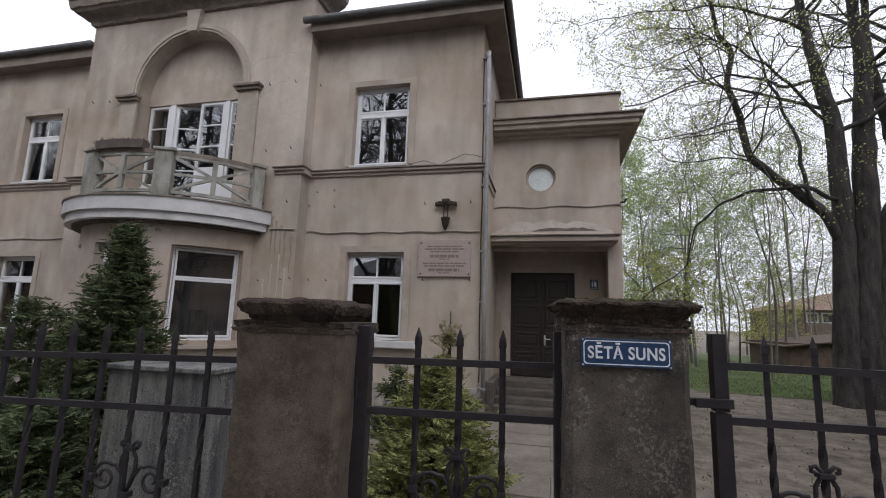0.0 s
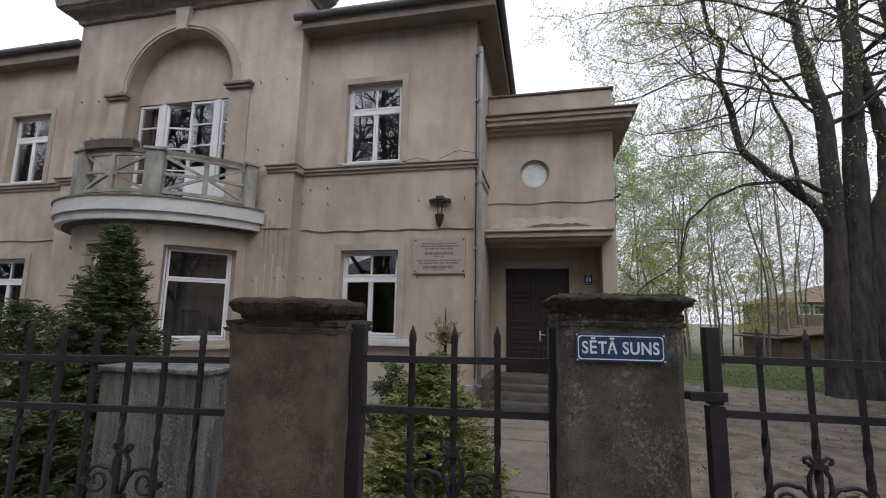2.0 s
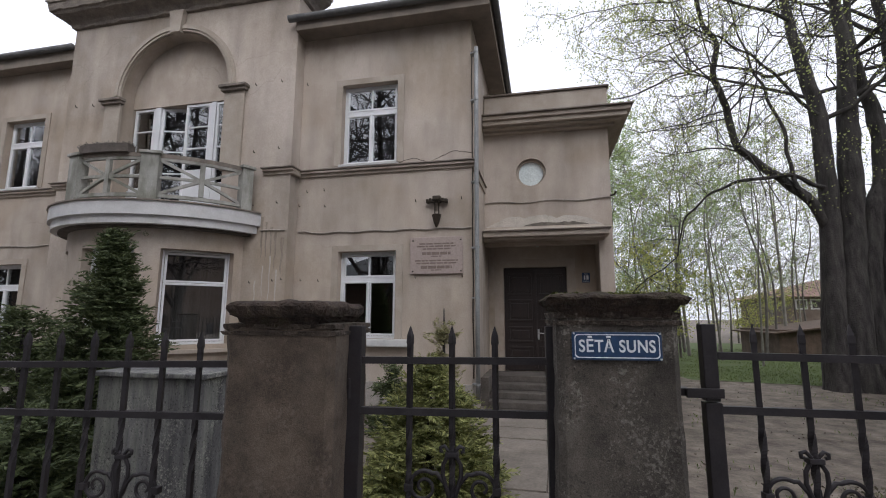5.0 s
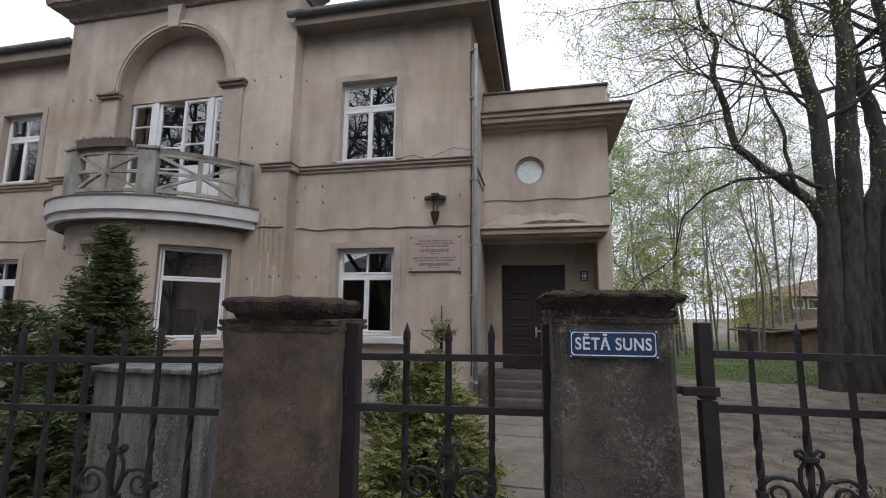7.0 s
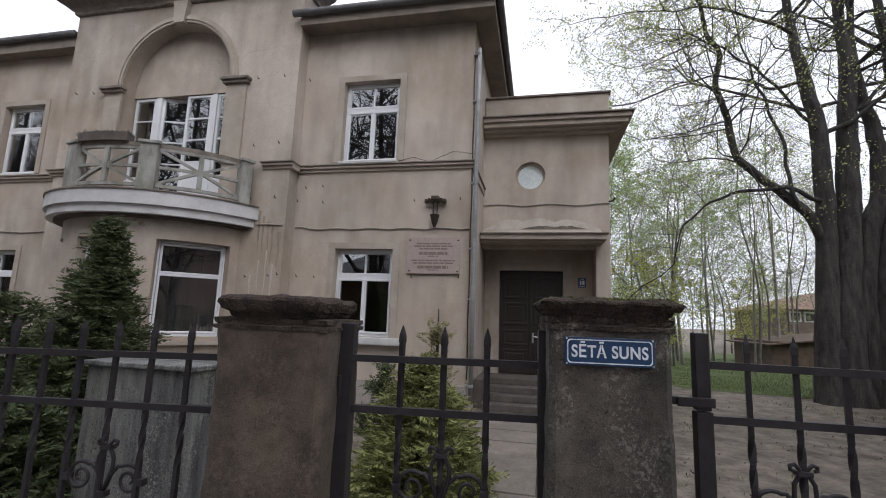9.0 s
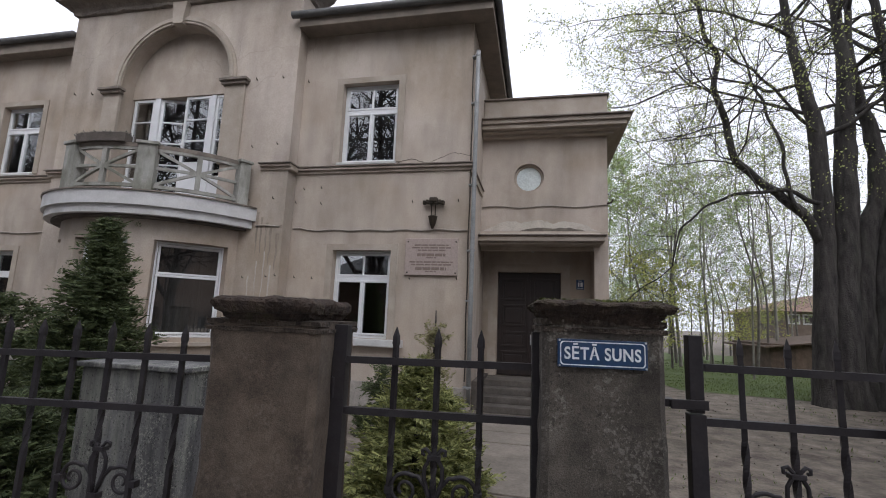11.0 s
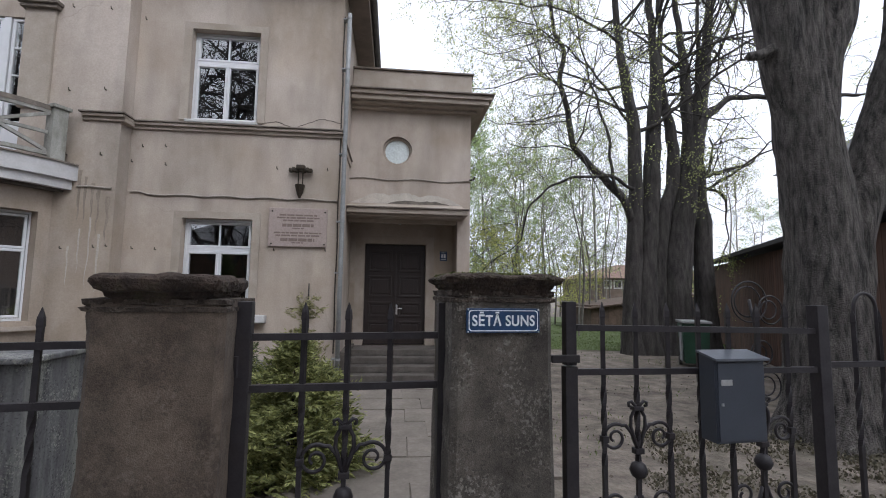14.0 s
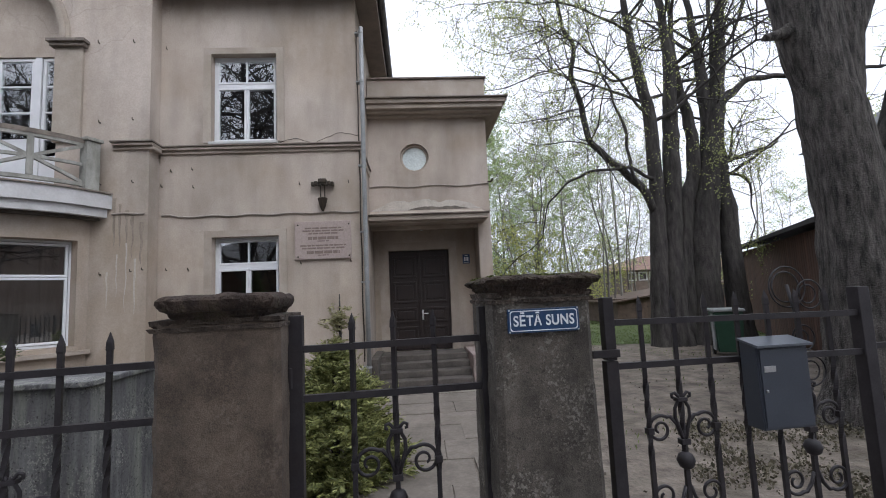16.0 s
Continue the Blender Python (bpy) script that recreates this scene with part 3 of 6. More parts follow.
# balcony windows and doors under the arch
glazing = []
for x0, x1, opened in ((-7.97, -7.45, 0), (-7.3, -6.72, 17), (-6.69, -6.09, 0), (-5.96, -5.5, 0)):
    m = place((x0 + x1) / 2, 8.03)
    if opened:
        m = place(x0, 8.03, 0, 0) @ Matrix.Rotation(radians(opened), 4, "Z") @ Matrix.Translation(((x1 - x0) / 2, 0.02, 0))
    h = (x1 - x0) / 2
    zs = [3.5 if x0 in (-7.3, -6.69) else 4.2, 4.55, 5.02, 5.48, 5.98]
    win = part("window", frame_bars(bmesh.new(), x1 - x0, zs[0], 5.98, 0.0, 0.05, 0.055, m), PVC, house, "tall white-framed balcony casement, glazing bars")
    for a, b in zip(zs, zs[1:]):
        if b < 5.9:
            part("glazing_bar", nbox(-h + 0.05, h - 0.05, 0.01, 0.04, b - 0.013, b + 0.013, 0.003, m), PVC, win)
        if a < 3.9 and x0 == -6.69:
            part("panel", nbox(-h + 0.05, h - 0.05, 0.015, 0.035, a + 0.05, b - 0.013, 0, m), PVC, win)
            continue
        p = part("pane", nbox(-h + 0.05, h - 0.05, 0.018, 0.03, a + (0.05 if a == zs[0] else 0.013), b - (0.05 if b > 5.9 else 0.013), 0, m), GLASS, win, "pane reflecting branches")
        p.visible_shadow = False
bm = bmesh.new()
for xa, xb in ((-7.44, -7.31), (-6.08, -5.97)):
    box(bm, xa, xb, 8.01, 8.12, 3.47, 5.99, 0.01)
box(bm, -8.0, -7.45, 8.02, 8.12, 3.46, 4.2, 0.01)
box(bm, -5.965, -5.5, 8.02, 8.12, 3.46, 4.2, 0.01)
part("window_post", bm, PVC, house, "broad white painted window posts")

# round bay under the balcony
def ring_wall(bm, r0, r1, a0, a1, z0, z1, holes=(), step=4.0):
    an = [a0 + (a1 - a0) * k / round((a1 - a0) / step) for k in range(round((a1 - a0) / step) + 1)]
    an = sorted({*[a for a in an if not any(abs(a - e) < 1.5 for h in holes for e in h[:2])], *[e for h in holes for e in h[:2]]})
    zs = sorted({z0, z1, *[z for h in holes for z in h[2:]]})
    pt = lambda r, a, z: (BX + r * math.sin(radians(a)), BY - r * math.cos(radians(a)), z)
    for a, b in zip(an, an[1:]):
        for c, d in zip(zs, zs[1:]):
            ma, mz = (a + b) / 2, (c + d) / 2
            if any(h[0] < ma < h[1] and h[2] < mz < h[3] for h in holes):
                continue
            for r in (r0, r1):
                quad(bm, pt(r, a, c), pt(r, b, c), pt(r, b, d), pt(r, a, d))
        for z in (z0, z1):
            quad(bm, pt(r0, a, z), pt(r0, b, z), pt(r1, b, z), pt(r1, a, z))
        for h in holes:
            if h[0] < (a + b) / 2 < h[1]:
                for z in h[2:]:
                    quad(bm, pt(r0, a, z), pt(r0, b, z), pt(r1, b, z), pt(r1, a, z))
    for h in (*holes, (a0, a1, z0, z1)):
        for a in h[:2]:
            quad(bm, pt(r0, a, h[2]), pt(r1, a, h[2]), pt(r1, a, h[3]), pt(r0, a, h[3]))
    return bm


BAYS = [(-57, -27, 1.12, 2.73), (-11, 18, 1.12, 2.73), (29.5, 63, 1.12, 2.73)]
part("bay_wall", ring_wall(bmesh.new(), BR, BR - 0.3, -68, 68, 0.0, 3.12, BAYS, 2.0), PLASTER, house, "curved plaster bay wall")
part("bay_plinth", ring_wall(bmesh.new(), BR + 0.05, BR - 0.02, -68, 68, -0.2, 0.6, (), 3.0), PLINTH, house)
part("bay_sill", ring_wall(bmesh.new(), BR + 0.09, BR - 0.15, -68, 68, 0.99, 1.05, (), 3.0), PLASTER_TRIM, house, "projecting curved sill band")
for a0, a1, z0, z1 in BAYS:
    mid, half = (a0 + a1) / 2, (a1 - a0) / 2
    r = (BR - 0.16) * math.cos(radians(half))
    w = 2 * (BR - 0.16) * math.sin(radians(half)) + 0.02
    m = place(BX + r * math.sin(radians(mid)), BY - r * math.cos(radians(mid)), 0, mid)
    h = w / 2 - 0.045
    window(house, m, w, z0, z1, [(-h, h, z0 + 0.045, 2.17), (-h, h, 2.17, z1 - 0.045)], "large white-framed bay window, dark panes", sill=0.0)
# balcony slab with stepped edge
SR = 2.29
balcony = part("balcony", ring_wall(bmesh.new(), SR, 0.3, -71, 71, 3.24, 3.47, (), 2.0), SLAB, house, "round balcony with a pale stepped slab")
part("slab_moulding", ring_wall(bmesh.new(), SR - 0.055, 0.4, -70, 70, 3.10, 3.24, (), 2.0), SLAB, balcony)
# dark colour on the slab underside paints the shade below the balcony
part("slab_soffit", ring_wall(bmesh.new(), SR - 0.16, BR - 0.05, -69, 69, 3.06, 3.10, (), 2.0), SLAB_UNDER, balcony, "slab underside with its shade coloured in")
part("slab_flashing", ring_wall(bmesh.new(), SR + 0.025, 0.3, -70.5, 70.5, 3.47, 3.495, (), 2.0), CORNICE, balcony, "dark sheet edging")
PR = 2.15


def bpt(a, z, r=PR):
    return Vector((BX + r * math.sin(radians(a)), BY - r * math.cos(radians(a)), z))


for a, wd in ((-59, 0.2), (-12.5, 0.26), (24, 0.28), (64, 0.2)):
    m = place(*bpt(a, 0, PR if a > -50 else 1.98).xy, 0, a)
    bm = nbox(-wd / 2, wd / 2, -0.09, 0.09, 3.49, 4.28, 0.012, m)
    box(bm, -wd / 2 - 0.03, wd / 2 + 0.03, -0.12, 0.12, 4.28, 4.335, 0.012, m)
    part("post", bm, RAILWOOD, balcony, "greenish weathered balcony post")
def rail_point(a, z):
    """The railing runs straight between its first two posts and follows the slab from there on."""
    if a < -12.5:
        return bpt(-12.5, z).lerp(bpt(-59, z, 1.98), (-12.5 - a) / 37.5)
    return bpt(a, z)


for s0, s1 in ((-46.5, -16), (-9, 20), (28, 61)):
    mid = (s0 + s1) / 2
    for z, hh, m_ in ((3.585, 0.04, RAILWOOD), (4.215, 0.04, RAILWOOD), (4.268, 0.05, CORNICE)):
        bm = ntube([rail_point(s0 - 1.5 + (s1 - s0 + 3) * k / 8, z) for k in range(9)], hh, sides=4, twist=[math.pi / 4] * 9)
        part("rail", bm, m_, balcony)
    if s1 - s0 < 15:
        continue
    q = rail_point(mid, 0)
    m = place(*q.xy, 0, mid)
    part("mullion", nbox(-0.04, 0.04, -0.03, 0.03, 3.62, 4.19, 0.006, m), RAILWOOD, balcony)
    for e in (s0, s1):
        for za, zb in ((3.9, 3.9), (3.62, 3.9), (4.19, 3.9)):
            part("brace", ntube([rail_point(e + (mid - e) * k / 5, za + (zb - za) * k / 5) for k in range(6)], 0.033, sides=4, twist=[math.pi / 4] * 6), RAILWOOD, balcony)

# main cornice and roofs
prof = [(0.0, 7.84), (0.06, 7.86), (0.07, 7.92), (0.12, 7.98), (0.2, 8.03), (0.3, 8.07), (0.33, 8.12), (0.36, 8.13), (0.38, 8.28), (0.41, 8.3), (0.41, 8.36)]
bm = bmesh.new()
rows = []
nn = 60
for o, z in prof:
    loop = []
    for (xa, ya), (xb, yb) in (((RX0 - o, 8.4), (RX0 - o, RY - o)), ((RX0 - o, RY - o), (RX1 + o, RY - o)), ((RX1 + o, RY - o), (RX1 + o, 8.4))):
        for i in range(nn + 1):
            x, y = xa + (xb - xa) * i / nn, ya + (yb - ya) * i / nn
            q = Vector((x * 3, y * 3, z * 8))
            w = (noise.noise(q) * 0.022 + noise.noise(q * 3) * 0.02) if o > 0.05 else 0
            loop.append(bm.verts.new((x, y - w, z + w)))
    rows.append(loop)
for a, b in zip(rows, rows[1:]):
    for i in range(len(a) - 1):
        bm.faces.new((a[i], a[i + 1], b[i + 1], b[i]))
part("cornice", bm, CORNICE, house, "heavy crumbling dark moulded cornice")
part("parapet", nbox(RX0 - 0.3, RX1 + 0.3, RY - 0.3, 8.4, 8.33, 8.6, 0.02), CORNICE, house)


def hip(bm, x0, x1, y0, y1, z, rise):
    d = (y1 - y0) / 2
    b = [bm.verts.new(p) for p in ((x0, y0, z), (x1, y0, z), (x1, y1, z), (x0, y1, z))]
    t = [bm.verts.new(p) for p in ((x0 + d, y0 + d, z + rise), (x1 - d, y0 + d, z + rise))]
    for q in ((b[0], b[1], t[1], t[0]), (b[1], b[2], t[1]), (b[2], b[3], t[0], t[1]), (b[3], b[0], t[0]), (b[3], b[2], b[1], b[0])):
        bm.faces.new(q)
    return bm


EX, EY = -0.25, 7.6
ROOFZ = 7.3
roof = part("roof", hip(bmesh.new(), -17.9, EX, 7.96, 17.5, ROOFZ + 0.2, 2.2), ROOF, house, "dark grey hipped roof")
for xa, xb, ey, rz in ((-17.9, RX0 - 0.001, 7.7, ROOFZ + 0.19), (RX1 + 0.001, EX, EY, ROOFZ)):
    bm = bmesh.new()
    v = [(ey, rz), (7.97, rz), (7.97, rz + 0.22), (ey, rz + 0.02)]
    for x in (xa, xb):
        quad(bm, *[(x, y, z) for y, z in v])
    for i in range(4):
        (ya, za), (yb, zb) = v[i], v[(i + 1) % 4]
        quad(bm, (xa, ya, za), (xb, ya, za), (xb, yb, zb), (xa, yb, zb))
    part("roof_skirt", bm, ROOF, roof)
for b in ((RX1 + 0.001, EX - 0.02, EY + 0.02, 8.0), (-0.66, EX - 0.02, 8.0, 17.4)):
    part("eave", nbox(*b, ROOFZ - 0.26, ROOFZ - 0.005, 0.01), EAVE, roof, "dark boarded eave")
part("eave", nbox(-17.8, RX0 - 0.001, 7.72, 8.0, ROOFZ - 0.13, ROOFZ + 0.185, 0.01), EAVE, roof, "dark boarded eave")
for xa, xb, ey, rz in ((-17.8, RX0 - 0.02, 7.7, ROOFZ + 0.19), (RX1 - 0.12, EX + 0.04, EY, ROOFZ)):
    bm = ntube([(xa + (xb - xa) * k / 8, ey - 0.04, rz - 0.04) for k in range(9)], 0.07, sides=10)
    part("gutter", bm, GUTTER, roof, "grey metal gutter", smooth=True)
bm = ntube([(EX + 0.05, EY - 0.03 + k * 1.2, ROOFZ - 0.04) for k in range(9)], 0.07, sides=10)
part("gutter", bm, GUTTER, roof, "grey metal gutter", smooth=True)
bm = ntube([(-0.562, 7.9, 0.25), (-0.562, 7.9, 2.0), (-0.56, 7.9, 4.1), (-0.555, 7.9, 5.2), (-0.55, 7.9, 6.42)], 0.038, sides=14)
drain = part("drainpipe", bm, ZINC, house, "pale zinc drainpipe at the corner", smooth=True)
for z in (0.5, 1.9, 2.75, 3.9, 5.4, 6.3):
    part("clamp", ntube([(-0.56, 7.9, z), (-0.56, 7.9, z + 0.035)], 0.046, sides=14), ZINC, drain)
    part("clamp_arm", nbox(-0.66, -0.57, 7.895, 8.01, z + 0.005, z + 0.03, 0.003), ZINC, drain)
bm = ntube([(-0.645 + 0.006 * math.sin(k * 1.1), 7.984, 0.6 + 5.8 * k / 24) for k in range(25) if not 14 < k < 17], 0.011, sides=6)
part("corner_cable", bm, BRONZE, house, "thin dark cable down the corner")
# service cable on the wall
bm = ntube([(-3.95 + 3.27 * k / 24, 7.985, 3.135 + 0.012 * math.sin(k * 1.3) + (0.03 if k < 2 else 0)) for k in range(25)], 0.016, sides=6)
part("wall_cable", bm, CABLE, house, "dusty cable run along the wall")
bm = ntube([(-4.55 + 0.5 * k / 5, 7.685, 3.16 + 0.008 * math.sin(k)) for k in range(6)], 0.016, sides=6)
part("wall_cable", bm, CABLE, house)
bm = ntube([(-17 + 7.5 * k / 24, 7.985, 3.09 + 0.015 * math.sin(k * 1.7)) for k in range(25)], 0.016, sides=6)
part("wall_cable", bm, CABLE, house, "dusty cable run along the wall")

# ---- entrance wing ----
PY = 9.78
bm = bmesh.new()
cx, cz, cr = 0.325, 4.61, 0.31
S = 0.5
wall_y(bm, -0.66, 1.9, 3.42, 5.9, PY, PY + 0.35, [(cx - S, cx + S, cz - S, cz + S)])
for k in range(40):
    a, b = 2 * math.pi * k / 40, 2 * math.pi * (k + 1) / 40
    def sq(t):
        c, s = math.cos(t), math.sin(t)
        q = S / max(abs(c), abs(s))
        return c * q, s * q
    pa, pb_ = sq(a), sq(b)
    ca, cb = (cr * math.cos(a), cr * math.sin(a)), (cr * math.cos(b), cr * math.sin(b))
    for y in (PY, PY + 0.35):
        quad(bm, *[(cx + p[0], y, cz + p[1]) for p in (pa, pb_, cb, ca)])
    quad(bm, (cx + ca[0], PY, cz + ca[1]), (cx + cb[0], PY, cz + cb[1]), (cx + cb[0], PY + 0.35, cz + cb[1]), (cx + ca[0], PY + 0.35, cz + ca[1]))
part("wall", bm, PLASTER, house, "plaster wall of the entrance wing")
bm = ntube([(cx + (cr - 0.02) * math.cos(2 * math.pi * k / 40), PY + 0.1, cz + (cr - 0.02) * math.sin(2 * math.pi * k / 40)) for k in range(41)], 0.035, sides=8, caps=False)
rw = part("round_window", bm, PLASTER_TRIM, house, "small round window with pale frosted pane", smooth=True)
bm = bmesh.new()
ring = [bm.verts.new((cx + (cr - 0.02) * math.cos(2 * math.pi * k / 40), PY + 0.11, cz + (cr - 0.02) * math.sin(2 * math.pi * k / 40))) for k in range(40)]
bm.faces.new(ring)
part("pane", bm, FROST, rw, "milky frosted pane")
bm = nbox(1.62, 1.9, PY, 14.0, 0.0, 3.42, 0.015)
box(bm, 1.55, 1.9, PY + 0.36, 14.0, 3.42, 5.9)
part("wall", bm, PLASTER, house)
bm = nbox(-0.66, 1.9, 13.6, 14.0, 0.0, 5.9)
part("wall", bm, PLASTER, house)
DX0, DX1, DZ0, DZ1, DY = -0.335, 1.015, 0.46, 2.68, 10.45
bm = wall_y(bmesh.new(), -0.66, 1.62, 0.3, 3.42, DY, DY + 0.3, [(DX0, DX1, 0.44, DZ1)])
part("wall", bm, PLASTER, house)
bm = wall_y(bmesh.new(), DX0 - 0.2, DX1 + 0.18, 0.46, DZ1 + 0.17, DY - 0.03, DY + 0.002, [(DX0 - 0.001, DX1 + 0.001, 0.4605, DZ1)])
part("door_surround", bm, PLASTER_TRIM, house, "raised plaster door surround")
# porch ceiling takes the dark eave colour, which paints the recess's shade
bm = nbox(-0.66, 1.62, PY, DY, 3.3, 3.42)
part("porch_ceiling", bm, EAVE, house, "porch ceiling with its shade coloured in")
bm = nbox(-0.65, 1.78, 9.32, PY, 3.18, 3.285, 0.012)
box(bm, -0.65, 1.72, 9.4, PY, 3.13, 3.18, 0.012)
box(bm, -0.65, 1.6, PY - 0.05, PY + 0.1, 3.05, 3.13, 0.012)
canopy = part("canopy", bm, PLASTER_TRIM, house, "stained concrete door canopy with a dark edge")
part("canopy_edge", nbox(-0.65, 1.81, 9.28, PY, 3.285, 3.312, 0.006), CORNICE, canopy)
bm = bmesh.new()
v = [(9.31, 3.312), (PY, 3.312), (PY, 3.46), (9.72, 3.42)]
for x in (-0.65, 1.72):
    quad(bm, *[(x, y, z) for y, z in v])
for i in range(4):
    (ya, za), (yb, zb) = v[i], v[(i + 1) % 4]
    quad(bm, (-0.65, ya, za), (1.72, ya, za), (1.72, yb, zb), (-0.65, yb, zb))
part("canopy_fall", bm, PLASTER_TRIM, canopy, "dirty sloping top of the canopy")


def ragged(x0, x1, z0, z1, y, seed, amp):
    """A thin patch with an uneven edge, of render washed pale or of black growth."""
    bm = bmesh.new()
    low, high = [], []
    for k in range(41):
        t = k / 40
        x = x0 + (x1 - x0) * t
        g = min(1.0, 5 * t, 5 * (1 - t))
        q = noise.noise(Vector((x * 3, seed, 0))) + 0.5 * noise.noise(Vector((x * 9, seed, 3)))
        low.append(bm.verts.new((x, y, z0)))
        high.append(bm.verts.new((x, y, z0 + 0.005 + max(0.0, (z1 - z0) * g + amp * q * g))))
    for k in range(40):
        bm.faces.new((low[k], low[k + 1], high[k + 1], high[k]))
    return bm


part("washed_patch", ragged(-0.62, 1.7, 3.462, 3.66, PY - 0.004, 2.0, 0.1), mat("washed_render", (0.42, 0.385, 0.34), (0.52, 0.48, 0.43), 5, 0.9, 0.2, fine=40, c3=(0.3, 0.26, 0.22), stain=0.6, bumpd=0.004), house, "pale rain-washed render above the canopy")
part("stain", ragged(0.15, 1.45, 3.462, 3.53, PY - 0.008, 5.0, 0.05), mat("black_growth", (0.1, 0.09, 0.075), (0.2, 0.175, 0.145), 9, 0.95, 0.2, fine=60), house, "blackish growth above the canopy")
bm = bmesh.new()
tube(bm, [(-0.64 + 2.54 * k / 16, PY - 0.015, 3.98 + 0.02 * math.sin(k * 0.9)) for k in range(17)], 0.014, sides=6)
part("wall_cable", bm, CABLE, house)
part("insulator", ntube([(1.88, PY - 0.05, 4.02), (1.95, PY - 0.1, 4.02), (1.98, PY - 0.12, 4.08)], 0.02, sides=8), BRONZE, house)
bm = nbox(-0.65, 2.02, 9.66, 14.02, 5.47, 5.53, 0.012)
box(bm, -0.65, 2.14, 9.54, 14.08, 5.53, 5.58, 0.012)
box(bm, -0.65, 2.24, 9.45, 14.16, 5.58, 5.68, 0.015)
box(bm, -0.65, 2.3, 9.4, 14.2, 5.68, 5.77, 0.012)
part("cornice", bm, PLASTER_TRIM, house, "stained projecting stepped cornice")
bm = nbox(-0.65, 2.35, 9.35, 14.2, 5.771, 5.8, 0.008)
part("cornice_flashing", bm, CORNICE, house)
bm = nbox(-0.65, 1.92, PY - 0.02, 14.0, 5.8, 6.36, 0.02)
part("parapet", bm, PLASTER_TRIM, house, "patchy low parapet above the entrance")
part("parapet_cap", nbox(-0.65, 1.96, PY - 0.06, 14.05, 6.36, 6.4, 0.01), CORNICE, house)
# door
bm = nbox(DX0 + 0.004, DX1 - 0.004, DY + 0.1, DY + 0.16, 0.47, DZ1 - 0.003, 0.005)
door = part("door", bm, DOORWOOD, house, "dark brown panelled double door, closed")
mid = (DX0 + DX1) / 2
part("astragal", nbox(mid - 0.03, mid + 0.03, DY + 0.07, DY + 0.1, 0.5, DZ1 - 0.06, 0.008), DOORWOOD, door)
for a, b in ((DX0 + 0.08, mid - 0.07), (mid + 0.07, DX1 - 0.08)):
    for c, d in ((0.62, 0.98), (1.06, 1.4), (1.5, 1.98), (2.06, 2.55)):
        bm = frame_bars(bmesh.new(), b - a, c, d, DY + 0.078, DY + 0.1, 0.05, Matrix.Translation(((a + b) / 2, 0, 0)))
        part("panel_frame", bm, DOORWOOD, door)
        part("panel", nbox(a + 0.08, b - 0.08, DY + 0.085, DY + 0.1, c + 0.08, d - 0.08, 0.012), DOORWOOD, door)
bm = nbox(mid + 0.03, mid + 0.07, DY + 0.062, DY + 0.078, 1.12, 1.34, 0.006)
tube(bm, [(mid + 0.05, DY + 0.07, 1.26), (mid + 0.05, DY + 0.02, 1.26), (mid + 0.08, DY + 0.012, 1.26), (mid + 0.17, DY + 0.015, 1.255)], 0.011, sides=8)
part("handle", bm, STEEL, door, "bright steel door handle")
bulb = part("porch_lamp", lathe([(0.01, 3.3), (0.03, 3.28), (0.03, 3.2), (0.05, 3.17), (0.055, 3.1), (0.02, 3.05)], (0.42, 10.0, 0), 14), FROST, house, "small unlit porch lamp", smooth=True)
# steps
steps = thing("entrance_steps", (0.35, 9.3, 0), "worn grey concrete entrance steps", "steps", kind="structure")
for k in range(4):
    part("step", nbox(-0.5, 1.25, 8.72 + 0.3 * k, 10.46 if k == 3 else 9.06 + 0.3 * k, 0.0 if k == 0 else 0.115 * k, 0.115 * (k + 1), 0.015), STEP, steps)
bm = nbox(1.26, 1.6, 8.8, 10.4, 0.0, 0.52, 0.03)
part("cheek_wall", bm, CHEEK, steps, "low pinkish concrete wall beside the steps")
part("cheek_wall", nbox(-0.65, -0.505, 8.9, 10.4, 0.0, 0.5, 0.01), STEP, steps)

# dark runs of dirt and pale washed runs on the front
RUN_DARK = mat("dirt_run", (0.2, 0.165, 0.13), (0.29, 0.245, 0.2), 6, 0.95, 0.2, fine=50, stretch=(3, 3, 0.5), bumpd=0.003)
RUN_PALE = mat("washed_run", (0.42, 0.375, 0.33), (0.5, 0.455, 0.405), 6, 0.95, 0.2, fine=50, stretch=(3, 3, 0.5), bumpd=0.003)


def wall_run(x, z_top, w, length, y, seed):
    """A thin irregular run of stain that narrows as it falls."""
    bm = bmesh.new()
    a, b = [], []
    for k in range(17):
        t = k / 16
        h_ = w * (1 - t) ** 0.7 * (0.6 + 0.5 * noise.noise(Vector((seed, t * 4, 0)))) + 0.003
        c = x + 0.03 * noise.noise(Vector((seed, 5, t * 3)))
        a.append(bm.verts.new((c - h_ / 2, y, z_top - length * t)))
        b.append(bm.verts.new((c + h_ / 2, y, z_top - length * t)))
    for k in range(16):
        bm.faces.new((a[k], b[k], b[k + 1], a[k + 1]))
    return bm


rng = random.Random(61)
for k in range(5):
    part("stain_run", wall_run(-4.52 + 0.1 * k + rng.uniform(-0.03, 0.03), 3.42 - 0.1 * k, rng.uniform(0.06, 0.13), rng.uniform(0.3, 0.9), RY - 0.003 - 0.0006 * k, k + 3), RUN_DARK, house, "dark dirt run on the plaster")
for k in range(4):
    part("stain_run", wall_run(-4.6 + 0.14 * k, rng.uniform(2.0, 2.7), rng.uniform(0.03, 0.07), rng.uniform(0.5, 1.1), RY - 0.007 - 0.0006 * k, k + 20), RUN_PALE, house, "pale washed run on the plaster")

